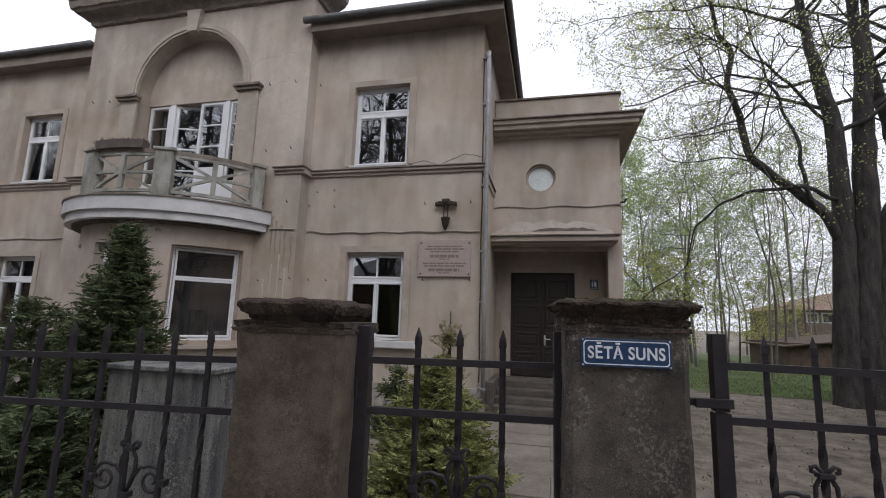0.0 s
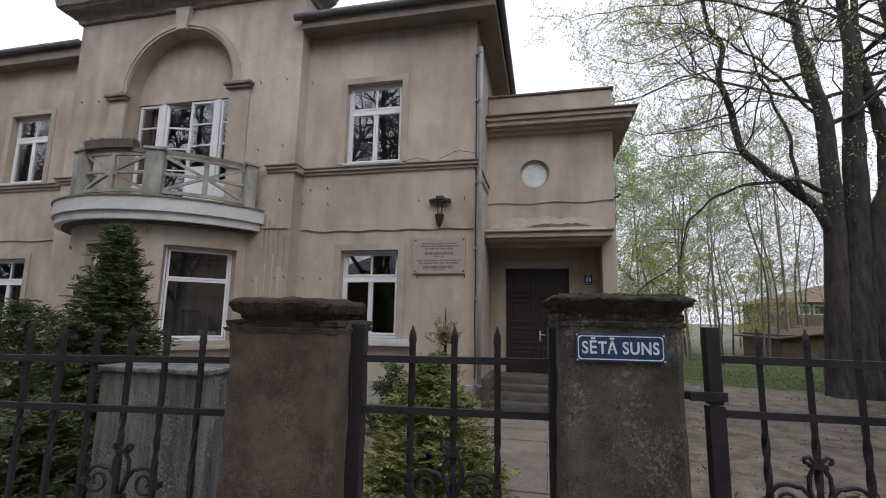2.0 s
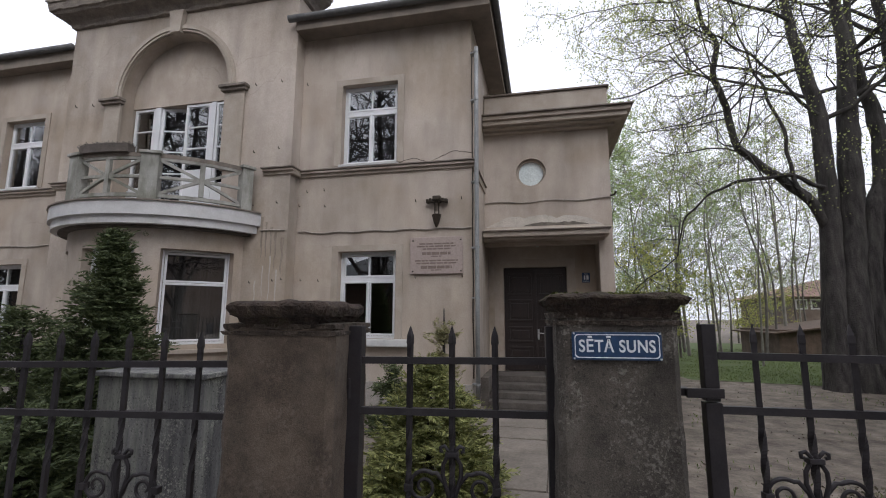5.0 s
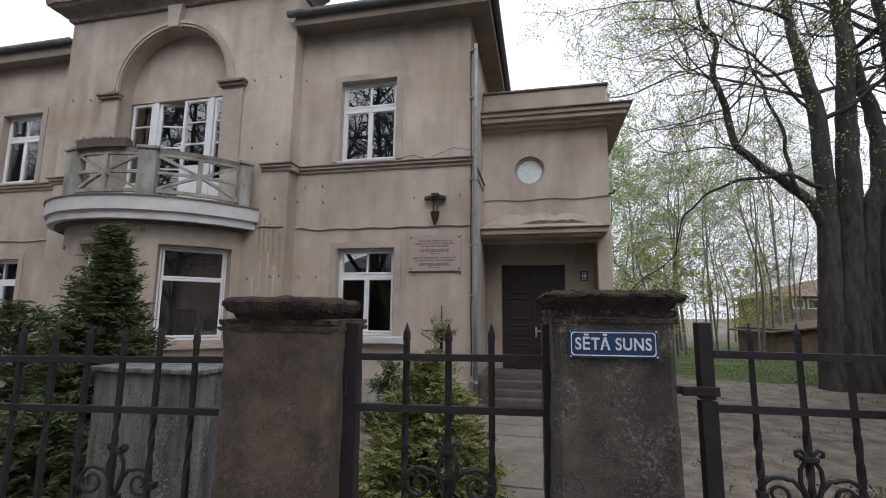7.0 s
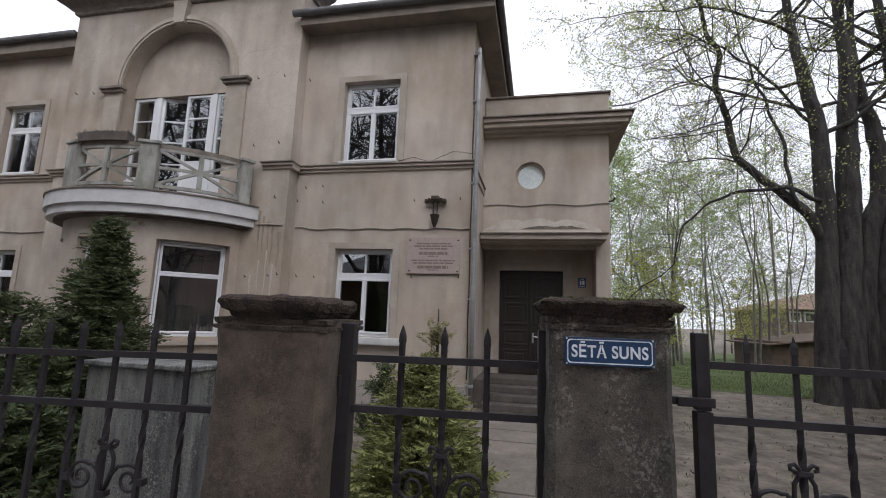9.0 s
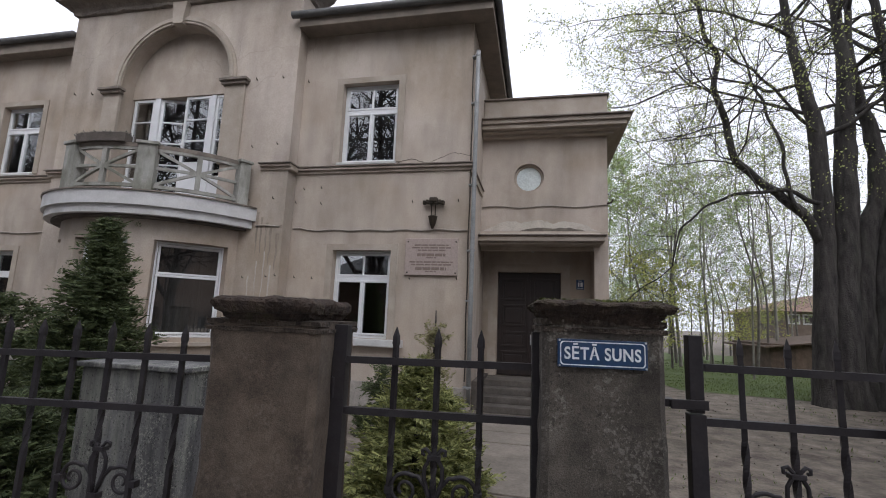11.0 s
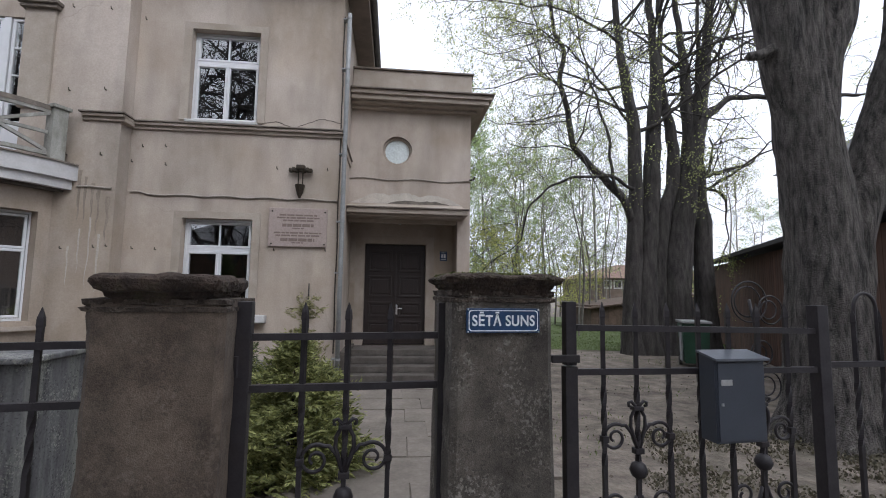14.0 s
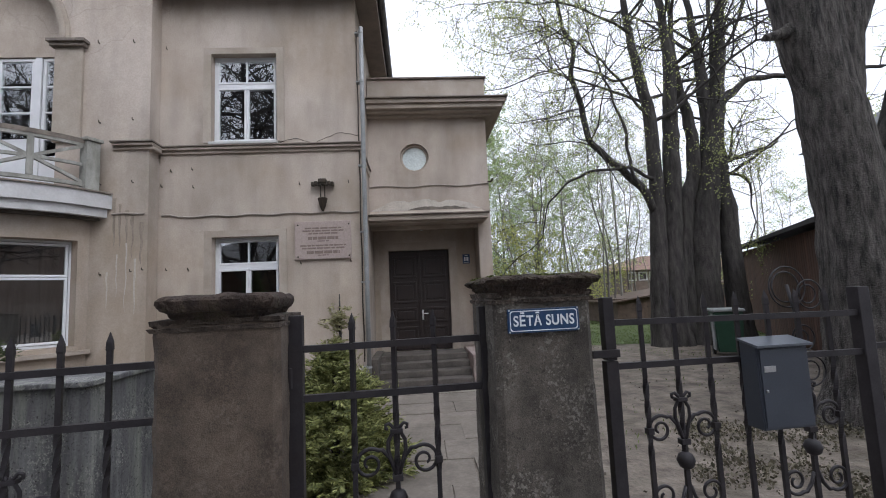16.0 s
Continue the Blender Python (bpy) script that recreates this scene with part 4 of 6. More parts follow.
# wall hooks of an old climber
hook = bmesh.new()
tube(hook, [(0, 0.0, 0), (0, -0.035, 0.0), (0, -0.042, 0.035)], 0.01, 0.006, sides=6)
hook_mesh = finish("wall_hook", hook, BRONZE)
HOOKS = [(-9.15, 6.02), (-8.7, 6.0), (-4.83, 6.05), (-4.27, 6.06), (-4.78, 4.68), (-4.26, 4.72), (-4.74, 3.65), (-4.24, 3.67), (-4.7, 2.2), (-4.24, 2.23), (-4.06, 2.25)]
HOOKS_R = [(-3.95, 3.66), (-3.8, 3.92), (-3.45, 3.94), (-3.43, 3.63), (-1.67, 3.64), (-0.84, 3.65), (-3.85, 2.25), (-3.5, 2.24), (-1.66, 2.27), (-0.83, 2.28), (-3.9, 6.1)]
for pts, y in ((HOOKS, RY), (HOOKS_R, 8.0)):
    for x, z in pts:
        h = hang(new("wall_hook", hook_mesh), house)
        h.matrix_basis = Matrix.Translation((x, y, z))
        h.matrix_parent_inverse = house.matrix_basis.inverted()
# curtains inside
for x0, x1, z0, z1, y in ((-3.1, -2.75, 1.3, 2.7, 8.3), (-2.45, -2.1, 1.3, 2.7, 8.3)):
    bm = bmesh.new()
    n = 24
    for k in range(n):
        xa, xb = x0 + (x1 - x0) * k / n, x0 + (x1 - x0) * (k + 1) / n
        ya, yb = y + 0.03 * math.sin(k * 1.9), y + 0.03 * math.sin((k + 1) * 1.9)
        quad(bm, (xa, ya, z0), (xb, yb, z0), (xb, yb, z1), (xa, ya, z1))
        quad(bm, (xa, ya + 0.01, z0), (xb, yb + 0.01, z0), (xb, yb + 0.01, z1), (xa, ya + 0.01, z1))
    part("curtain", bm, CURTAIN, house, "grey curtain behind the glass", smooth=True)

# added folded ring; its grey imitates the vertical reflection in the bay panes
bm = ring_wall(bmesh.new(), 1.52, 1.5, -62, 66, 0.95, 2.85, (), 3.0)
for v in bm.verts:
    d = Vector((v.co.x - BX, v.co.y - BY, 0))
    v.co += d.normalized() * 0.02 * math.sin(math.atan2(d.x, -d.y) * 60)
part("curtain", bm, CURTAIN, house, "dull grey folded ring standing in for the bay panes' reflection")
# long crack above the belt course
rng = random.Random(4)
bm = ntube([(-2.0 + 1.35 * k / 30, 7.9985, 4.39 + 0.14 * (k / 30) ** 1.5 + 0.05 * math.sin(k * 0.35) + rng.uniform(-0.012, 0.012)) for k in range(31)], 0.006, 0.004, sides=4)
part("crack", bm, SLAB_UNDER, house, "jagged dark plaster crack")

# plaque, bracket, number plate, planter
plq = single("memorial_plaque", nbox(-1.755, -0.815, 7.955, 7.998, 2.335, 2.98, 0.008), PLAQUE, "pinkish granite memorial plaque with engraved lines", "plaque")
rng = random.Random(5)
for i, (z, w, h) in enumerate(((2.86, 0.62, 0.026), (2.815, 0.7, 0.026), (2.77, 0.5, 0.026), (2.69, 0.52, 0.05), (2.64, 0.2, 0.018), (2.565, 0.78, 0.026), (2.52, 0.72, 0.026), (2.45, 0.56, 0.05), (2.4, 0.2, 0.018))):
    bm = bmesh.new()
    x = -1.275 - w / 2
    while x < -1.275 + w / 2:
        step = rng.uniform(0.06, 0.16)
        box(bm, x, min(x + step, -1.275 + w / 2) - 0.014, 7.952, 7.957, z - h / 2, z + h / 2)
        x += step
    part("inscription", bm, ENGRAVE, plq, "unreadable engraved line")
for x in (-1.7, -0.85):
    for z in (2.38, 2.92):
        part("stud", lathe([(0.014, 0), (0.014, 0.008), (0.006, 0.014)], (0, 0, 0), 10), BRONZE, plq).matrix_basis = Matrix.Translation((x, 7.955, z)) @ Matrix.Rotation(radians(90), 4, "X")
lb = thing("wall_bracket", (-1.27, 7.98, 3.4), "dark bronze torch-shaped bracket on the wall", "bracket")
bm = bmesh.new()
for k in range(7):
    box(bm, -1.46 + k * 0.055, -1.46 + k * 0.055 + 0.05, 7.88, 7.98, 3.58 + (0.012 if k % 2 else 0), 3.66 - (0.0 if k % 2 else 0.015), 0.012)
box(bm, -1.34, -1.2, 7.86, 7.98, 3.62, 3.7, 0.02)
part("garland", bm, BRONZE, lb)
for x in (-1.305, -1.235):
    part("rod", ntube([(x, 7.93, 3.36), (x, 7.93, 3.6)], 0.01, sides=6), BRONZE, lb)
part("cup", lathe([(0.015, 3.14), (0.05, 3.22), (0.085, 3.36), (0.07, 3.37)], (-1.27, 7.91, 0), 12), BRONZE, lb)
num = single("number_plate", nbox(1.33, 1.49, DY - 0.012, DY - 0.002, 2.33, 2.54, 0.003), SIGNBLUE, "small dark blue plate with white marks", "plate")
part("mark", nbox(1.365, 1.395, DY - 0.016, DY - 0.011, 2.39, 2.48), SIGNWHITE, num)
part("mark", nbox(1.415, 1.46, DY - 0.016, DY - 0.011, 2.39, 2.48), SIGNWHITE, num)
part("mark", nbox(1.35, 1.47, DY - 0.016, DY - 0.011, 2.355, 2.365), SIGNWHITE, num)
part("mark", nbox(1.37, 1.45, DY - 0.016, DY - 0.011, 2.505, 2.515), SIGNWHITE, num)
plant = thing("planter_box", tuple(bpt(2, 4.3)), "dark balcony planter with dry stalks on the railing", "planter")
part("trough", ring_wall(bmesh.new(), PR + 0.1, PR - 0.1, -9, 15, 4.295, 4.44, (), 3.0), SLAB_UNDER, plant)
bm = bmesh.new()
rng = random.Random(8)
for k in range(420):
    a = rng.uniform(-9, 15)
    p = bpt(a, 4.43, PR + rng.uniform(-0.09, 0.09))
    q = p + Vector((rng.uniform(-0.05, 0.05), rng.uniform(-0.06, 0.06), rng.uniform(0.0, 0.06)))
    tube(bm, [p, (p + q) / 2 + Vector((rng.uniform(-0.01, 0.01), 0, 0)), q], 0.006, 0.003, sides=3)
tube(bm, [bpt(-11, 4.32), bpt(-13, 4.42), bpt(-16, 4.5)], 0.012, sides=5)
part("dry_stalks", bm, TWIG, plant)


# ---- fence along the street ----
FA = radians(4.6)
FO, FU, FV = Vector((0.2, 2.15, 0)), Vector((math.cos(FA), math.sin(FA), 0)), Vector((-math.sin(FA), math.cos(FA), 0))
FM = Matrix.Translation(FO) @ Matrix.Rotation(FA, 4, "Z")


def fp(u, v, z):
    return FO + FU * u + FV * v + Vector((0, 0, z))


def pillar(name, u0, u1, top, cap, flare, label, seed, render):
    """A rendered gate pillar with a rough moulded cap: cap = (u0, u1, z0, z1)."""
    th = thing(name, tuple(fp((u0 + u1) / 2, 0, 0)), label, "pillar", "gate pillars")
    bm = bmesh.new()
    nz, nx = 60, 18
    rows = []
    v0, v1 = -0.2, 0.24
    for k in range(nz + 1):
        z = -0.1 + (top + 0.1) * k / nz
        e = flare * max(0, 1 - z / 1.3)
        loop = []
        for (ua, va), (ub, vb) in (((u0 - e, v0 - e), (u1 + e, v0 - e)), ((u1 + e, v0 - e), (u1 + e, v1 + e)), ((u1 + e, v1 + e), (u0 - e, v1 + e)), ((u0 - e, v1 + e), (u0 - e, v0 - e))):
            for i in range(nx):
                t = i / nx
                u, v = ua + (ub - ua) * t, va + (vb - va) * t
                if i == 0:
                    u += 0.012 if ua < (u0 + u1) / 2 else -0.012
                    v += 0.012 if va < 0 else -0.012
                d = noise.noise(Vector((u * 5, v * 5 + seed, z * 5))) * 0.006 + noise.noise(Vector((u * 22, v * 22 + seed, z * 22))) * 0.004
                loop.append(bm.verts.new(fp(u + d, v + d, z)))
        rows.append(loop)
    n = len(rows[0])
    for a, b in zip(rows, rows[1:]):
        for i in range(n):
            bm.faces.new((a[i], a[(i + 1) % n], b[(i + 1) % n], b[i]))
    bm.faces.new(rows[-1])
    part("shaft", bm, render, th, "pitted weathered render")
    c0, c1, z0, z1 = cap
    bm = bmesh.new()
    bed = []
    for ins, z in ((0.012, z0 - 0.045), (-0.006, z0 - 0.04), (-0.008, z0 - 0.026), (0.006, z0 - 0.022), (-0.004, z0 - 0.016), (-0.006, z0 + 0.002), (0.03, z0 + 0.006)):
        loop = []
        a, b, c, d = u0 + ins, u1 - ins, v0 + ins, v1 - ins
        for (ua, va), (ub, vb) in (((a, c), (b, c)), ((b, c), (b, d)), ((b, d), (a, d)), ((a, d), (a, c))):
            for i in range(40):
                u, v = ua + (ub - ua) * i / 40, va + (vb - va) * i / 40
                q = Vector((u * 14, v * 14 + seed, z * 30))
                w = noise.noise(q) * 0.006 + noise.noise(q * 3.3) * 0.005
                loop.append(bm.verts.new(fp(u + w, v + w, z + noise.noise(q * 1.7) * 0.003)))
        bed.append(loop)
    for a, b in zip(bed, bed[1:]):
        for i in range(len(a)):
            bm.faces.new((a[i], a[(i + 1) % len(a)], b[(i + 1) % len(a)], b[i]))
    bm.faces.new(bed[-1])
    part("bed_course", bm, BEDCOURSE, th, "crumbling mortar course under the cap")
    bm = bmesh.new()
    prof = [(0.045, z0 - 0.012), (0.04, z0 + 0.008), (0.03, z0 + 0.014), (0.026, z0 + 0.026), (0.01, z0 + 0.032), (0.004, z0 + 0.042), (-0.002, z0 + 0.055), (-0.004, z1 - 0.022), (0.004, z1 - 0.012), (0.018, z1 - 0.004), (0.05, z1), (0.2, z1 + 0.004)]
    rows = []
    for ins, z in prof:
        loop = []
        a, b, c, d = c0 + ins, c1 - ins, v0 - 0.05 + ins, v1 - ins
        m = 44
        for (ua, va), (ub, vb) in (((a, c), (b, c)), ((b, c), (b, d)), ((b, d), (a, d)), ((a, d), (a, c))):
            for i in range(m):
                t = i / m
                u, v = ua + (ub - ua) * t, va + (vb - va) * t
                q = Vector((u * 9, v * 9 + seed, z * 9))
                d1 = noise.noise(q) * (0.011 if seed < 5 else 0.004) + noise.noise(q * 4) * 0.007 + noise.noise(q * 9) * 0.004
                r = 0.01 if i == 0 else 0
                loop.append(bm.verts.new(fp(u + d1 + (r if ua == a else -r), v + d1 + (r if va == c else -r), z + noise.noise(q * 1.5 + Vector((3, 3, 3))) * 0.01)))
        rows.append(loop)
    n = len(rows[0])
    for a, b in zip(rows, rows[1:]):
        for i in range(n):
            bm.faces.new((a[i], a[(i + 1) % n], b[(i + 1) % n], b[i]))
    bm.faces.new(rows[-1])
    part("cap", bm, MOSS, th, "dark mossy crumbling cap")
    return th


pillar("gate_pillar", -0.92, -0.485, 1.575, (-0.885, -0.498, 1.575, 1.665), 0.0, "stout gate pillar, stained brown render, crumbling offset cap", 1.0, PILLAR)
pb = pillar("gate_pillar", 0.33, 0.735, 1.62, (0.3, 0.765, 1.62, 1.69), 0.022, "stout gate pillar carrying a blue warning sign, mossy cap", 7.0, PILLAR_GREY)
# moss cushions on the cap
bm = bmesh.new()
rng = random.Random(3)
for k in range(2200):
    u, v = rng.uniform(0.32, 0.745), rng.uniform(-0.22, 0.2)
    p = fp(u, v, 1.685)
    s = rng.uniform(0.003, 0.008)
    q = p + Vector((rng.uniform(-s, s), rng.uniform(-s, s), s * rng.uniform(0.6, 1.6)))
    d = Vector((rng.uniform(-1, 1), rng.uniform(-1, 1), 0)).normalized() * s
    quad(bm, p - d, p + d, q + d * 0.4, q - d * 0.4)
part("moss", bm, island_mat("moss_tufts", (0.05, 0.06, 0.012), (0.12, 0.13, 0.035), 0.9, 0.1), pb, "green-brown moss on the cap")

# enamel warning sign
sign = single("warning_sign", nbox(0.378, 0.672, -0.218, -0.206, 1.462, 1.556, 0.003, FM), SIGNBLUE, "dark blue enamel sign with white border and lettering", "sign")
bm = bmesh.new()
U0, U1, Z0, Z1, CR = 0.386, 0.664, 1.469, 1.549, 0.012
loop = []
for cu, cz_, a0 in ((U1 - CR, Z0 + CR, -90), (U1 - CR, Z1 - CR, 0), (U0 + CR, Z1 - CR, 90), (U0 + CR, Z0 + CR, 180)):
    loop += [(cu + CR * math.cos(radians(a0 + 15 * i)), cz_ + CR * math.sin(radians(a0 + 15 * i))) for i in range(7)]
mu, mz = (U0 + U1) / 2, (Z0 + Z1) / 2
for i in range(len(loop)):
    (ua, za), (ub, zb) = loop[i], loop[(i + 1) % len(loop)]
    ins = lambda u, z: (u - 0.0035 * (1 if u > mu else -1), z - 0.0035 * (1 if z > mz else -1))
    (uc, zc), (ud, zd) = ins(ub, zb), ins(ua, za)
    quad(bm, *[fp(u, -0.2195, z) for u, z in ((ua, za), (ub, zb), (uc, zc), (ud, zd))])
part("border", bm, SIGNWHITE, sign, "white border line")
tc = bpy.data.curves.new("lettering", "FONT")
tc.body = "SĒTĀ SUNS"
tc.align_x, tc.align_y, tc.size, tc.extrude, tc.offset = "CENTER", "CENTER", 0.057, 0.0008, 0.0013
tc.space_character = 1.08
tob = new("lettering", tc)
bpy.context.view_layer.update()
dg = bpy.context.evaluated_depsgraph_get()
tme = bpy.data.meshes.new_from_object(tob.evaluated_get(dg))
bpy.data.objects.remove(tob)
tme.materials.clear()
tme.materials.append(SIGNWHITE)
xs_ = [v.co.x for v in tme.vertices]
wid = max(xs_) - min(xs_)
sx = 0.25 / wid
tme.transform(FM @ Matrix.Translation((mu, -0.2195, 1.507)) @ Matrix.Rotation(radians(90), 4, "X") @ Matrix.Diagonal((sx, 1.0, 1, 1)))
lt = hang(new("lettering", tme), sign)
tagged(lt, "white capital letters")
for u in (0.384, 0.666):
    for z in (1.467, 1.551):
        part("screw", nbox(u - 0.003, u + 0.003, -0.2215, -0.217, z - 0.003, z + 0.003, 0.001, FM), STEEL, sign)


def iron_bar(u, ztip, zbot, twists, parent, v=0.0, half=0.0095):
    """A square forged bar with a spear tip; twisted over the given stretches."""
    zs, tw, rs = [], [], []
    ang = 0.0
    z = zbot
    while z < ztip - 0.075:
        zs.append(z)
        tw.append(math.pi / 4 + ang)
        rs.append(half * 1.414)
        step = 0.04
        if any(a <= z < b for a, b in twists):
            step = 0.012
            ang += 0.2
        z += step
    for dz, k in ((-0.074, 1.0), (-0.066, 1.22), (-0.038, 1.08), (0.0, 0.12)):
        zs.append(ztip + dz)
        tw.append(math.pi / 4 + ang)
        rs.append(half * 1.414 * k)
    bm = ntube([fp(u, v, z) for z in zs], half, sides=4, twist=tw, rs=rs)
    return part("bar", bm, IRON, parent)


def spiral(cu, cz, r, start, turns, sgn, v=0.0):
    n = 40
    return [fp(cu + sgn * r * (1 - 0.72 * k / n) * math.cos(radians(start) + 2 * math.pi * turns * k / n), v, cz + r * (1 - 0.72 * k / n) * math.sin(radians(start) + 2 * math.pi * turns * k / n)) for k in range(n + 1)]


def ornament(uc, z, pitch, parent):
    """Lyre and two scrolls round a middle bar; z is the height of the side collars."""
    for s in (-1, 1):
        bm = bmesh.new()
        # outer scroll, from the foot of the lyre over to the side bar and curling in
        pts = [fp(uc + s * 0.012, 0, z - 0.03), fp(uc + s * 0.03, 0, z + 0.02), fp(uc + s * 0.06, 0, z + 0.055)]
        cu, cz, r = uc + s * 0.112, z + 0.003, 0.062
        n = 44
        for k in range(n + 1):
            a = radians(125) - 2 * math.pi * 1.5 * k / n
            q = r * (1 - 0.75 * k / n)
            pts.append(fp(cu + s * q * math.cos(a), 0, cz + q * math.sin(a)))
        tube(bm, pts, 0.0085, 0.006, sides=6)
        part("scroll", bm, IRON, parent, "forged iron scroll", smooth=True)
        bm = ntube([fp(uc + s * w, -0.004, z + h) for w, h in ((0.006, -0.05), (0.02, 0.0), (0.036, 0.05), (0.034, 0.09), (0.014, 0.125), (0.012, 0.14), (0.03, 0.158), (0.045, 0.152), (0.044, 0.138), (0.034, 0.137))], 0.009, 0.007, sides=6)
        part("lyre", bm, IRON, parent, smooth=True)
        part("collar", nbox(uc + s * pitch - 0.016, uc + s * pitch + 0.016, -0.016, 0.016, z - 0.014, z + 0.014, 0.004, FM), IRON, parent)
    part("collar", nbox(uc - 0.026, uc + 0.026, -0.018, 0.018, z + 0.118, z + 0.136, 0.004, FM), IRON, parent)
    part("collar", nbox(uc - 0.022, uc + 0.022, -0.018, 0.018, z - 0.07, z - 0.045, 0.004, FM), IRON, parent)
    bm = lathe([(0.008, -0.04), (0.03, -0.026), (0.04, 0), (0.03, 0.026), (0.008, 0.04)], fp(uc, 0, z - 0.14), 14)
    part("ball", bm, IRON, parent, smooth=True)
    for s in (-1, 1):
        bm = bmesh.new()
        pts = [fp(uc + s * 0.012, 0, z - 0.25), fp(uc + s * 0.03, 0, z - 0.3), fp(uc + s * 0.06, 0, z - 0.335)]
        n = 44
        for k in range(n + 1):
            a = radians(-125) + 2 * math.pi * 1.5 * k / n
            q = 0.062 * (1 - 0.75 * k / n)
            pts.append(fp(uc + s * 0.112 + s * q * math.cos(a), 0, z - 0.283 + q * math.sin(a)))
        tube(bm, pts, 0.0085, 0.006, sides=6)
        part("scroll", bm, IRON, parent, smooth=True)


def rail(parent, u0, u1, z, za=None, h=0.019):
    za = z if za is None else za
    bm = ntube([fp(u0 + (u1 - u0) * k / 6, -0.004, z + (za - z) * k / 6) for k in range(7)], h, sides=4, twist=[math.pi / 4] * 7)
    part("rail", bm, IRON, parent)


left = thing("fence_panel", tuple(fp(-2.0, 0, 0)), "dark forged iron fence panel with spear tips", "fence")
for u in [-1.157 - 0.172 * k for k in range(13)]:
    iron_bar(u, 1.54, 0.12, ((0.93, 1.16),), left)
rail(left, -3.3, -0.93, 1.365, 1.406)
rail(left, -3.3, -0.93, 1.165, 1.192)
rail(left, -3.3, -0.93, 0.3)
ornament(-1.48, 0.885, 0.172, left)
ornament(-2.36, 0.885, 0.172, left)
gate = thing("garden_gate", tuple(fp(-0.06, 0, 0)), "dark iron garden gate with scrolls, closed", "gate")
part("gate_post", nbox(-0.487, -0.43, -0.03, 0.03, 0.05, 1.568, 0.004, FM), IRON, gate)
part("gate_post", nbox(0.305, 0.362, -0.03, 0.03, 0.05, 1.57, 0.004, FM), IRON, gate)
part("hinge", ntube([fp(-0.478, -0.02, 1.28), fp(-0.478, -0.02, 1.36)], 0.014, sides=10), IRON, gate)
for u in (-0.233, -0.062, 0.109):
    iron_bar(u, 1.568, 0.14, ((0.88, 1.16),), gate)
rail(gate, -0.43, 0.305, 1.43, 1.436)
rail(gate, -0.43, 0.305, 1.233, 1.235)
rail(gate, -0.43, 0.305, 0.3)
ornament(-0.062, 0.95, 0.171, gate)
drive = thing("drive_gate", tuple(fp(1.5, 0, 0)), "wide dark iron drive gate with scrolls, closed", "gate")
part("gate_post", nbox(0.868, 0.926, -0.03, 0.016, 0.05, 1.3, 0.004, FM), IRON, drive)
part("gate_post", nbox(0.87, 0.92, -0.034, 0.012, 1.305, 1.582, 0.004, FM), IRON, drive)
part("latch", nbox(0.80, 0.93, -0.045, -0.032, 1.318, 1.352, 0.004, FM), IRON, drive)
part("latch", nbox(0.73, 0.82, -0.03, 0.03, 1.322, 1.35, 0.004, FM), IRON, drive)
part("gate_post", nbox(2.2, 2.265, -0.03, 0.03, 0.05, 1.576, 0.004, FM), IRON, drive)
for u in [1.062 + 0.163 * k for k in range(7)]:
    iron_bar(u, 1.582, 0.14, ((0.85, 1.22),), drive)
rail(drive, 0.93, 2.2, 1.466, 1.45)
rail(drive, 0.93, 2.2, 1.273, 1.262)
rail(drive, 0.93, 2.2, 0.3)
ornament(1.225, 0.98, 0.163, drive)
ornament(1.877, 0.98, 0.163, drive)
bm = bmesh.new()
for cu, cz_, r in ((1.87, 1.59, 0.1), (1.99, 1.55, 0.07), (1.93, 1.34, 0.06), (1.96, 1.18, 0.07)):
    for k in range(2):
        tube(bm, [fp(cu + (r - 0.025 * k) * math.cos(2 * math.pi * i / 24), 0.03 + 0.01 * k, cz_ + (r - 0.025 * k) * math.sin(2 * math.pi * i / 24)) for i in range(25)], 0.004, sides=6, caps=False)
tube(bm, [fp(1.9, 0.03, 0.5), fp(1.93, 0.03, 1.0), fp(1.91, 0.03, 1.4), fp(1.87, 0.03, 1.6)], 0.008, sides=6)
part("rosette", bm, IRON, drive, "tangle of grey iron rings and leaves", smooth=True)
right = thing("fence_panel", tuple(fp(3.2, 0, 0)), "dark iron fence panel with thin rails", "fence")
for k in range(9):
    iron_bar(2.45 + 0.165 * k, 1.56, 0.12, ((0.85, 1.2),), right)
for k in range(0, 8, 2):
    ua, ub = 2.45 + 0.165 * k, 2.45 + 0.165 * (k + 1)
    um, ur = (ua + ub) / 2, 0.07
    bm = ntube([fp(um - ur, 0.004, 1.3), fp(um - ur, 0.004, 1.5), *[fp(um - ur * math.cos(math.pi * i / 12), 0.004, 1.56 + 0.08 * math.sin(math.pi * i / 12)) for i in range(13)], fp(um + ur, 0.004, 1.5), fp(um + ur, 0.004, 1.3)], 0.009, sides=6)
    part("hoop", bm, IRON, right, "round-topped iron hoop", smooth=True)
rail(right, 2.265, 4.0, 1.285)
rail(right, 2.265, 4.0, 0.3)
part("fence_post", nbox(4.0, 4.07, -0.03, 0.03, 0.0, 1.6, 0.004, FM), IRON, right)

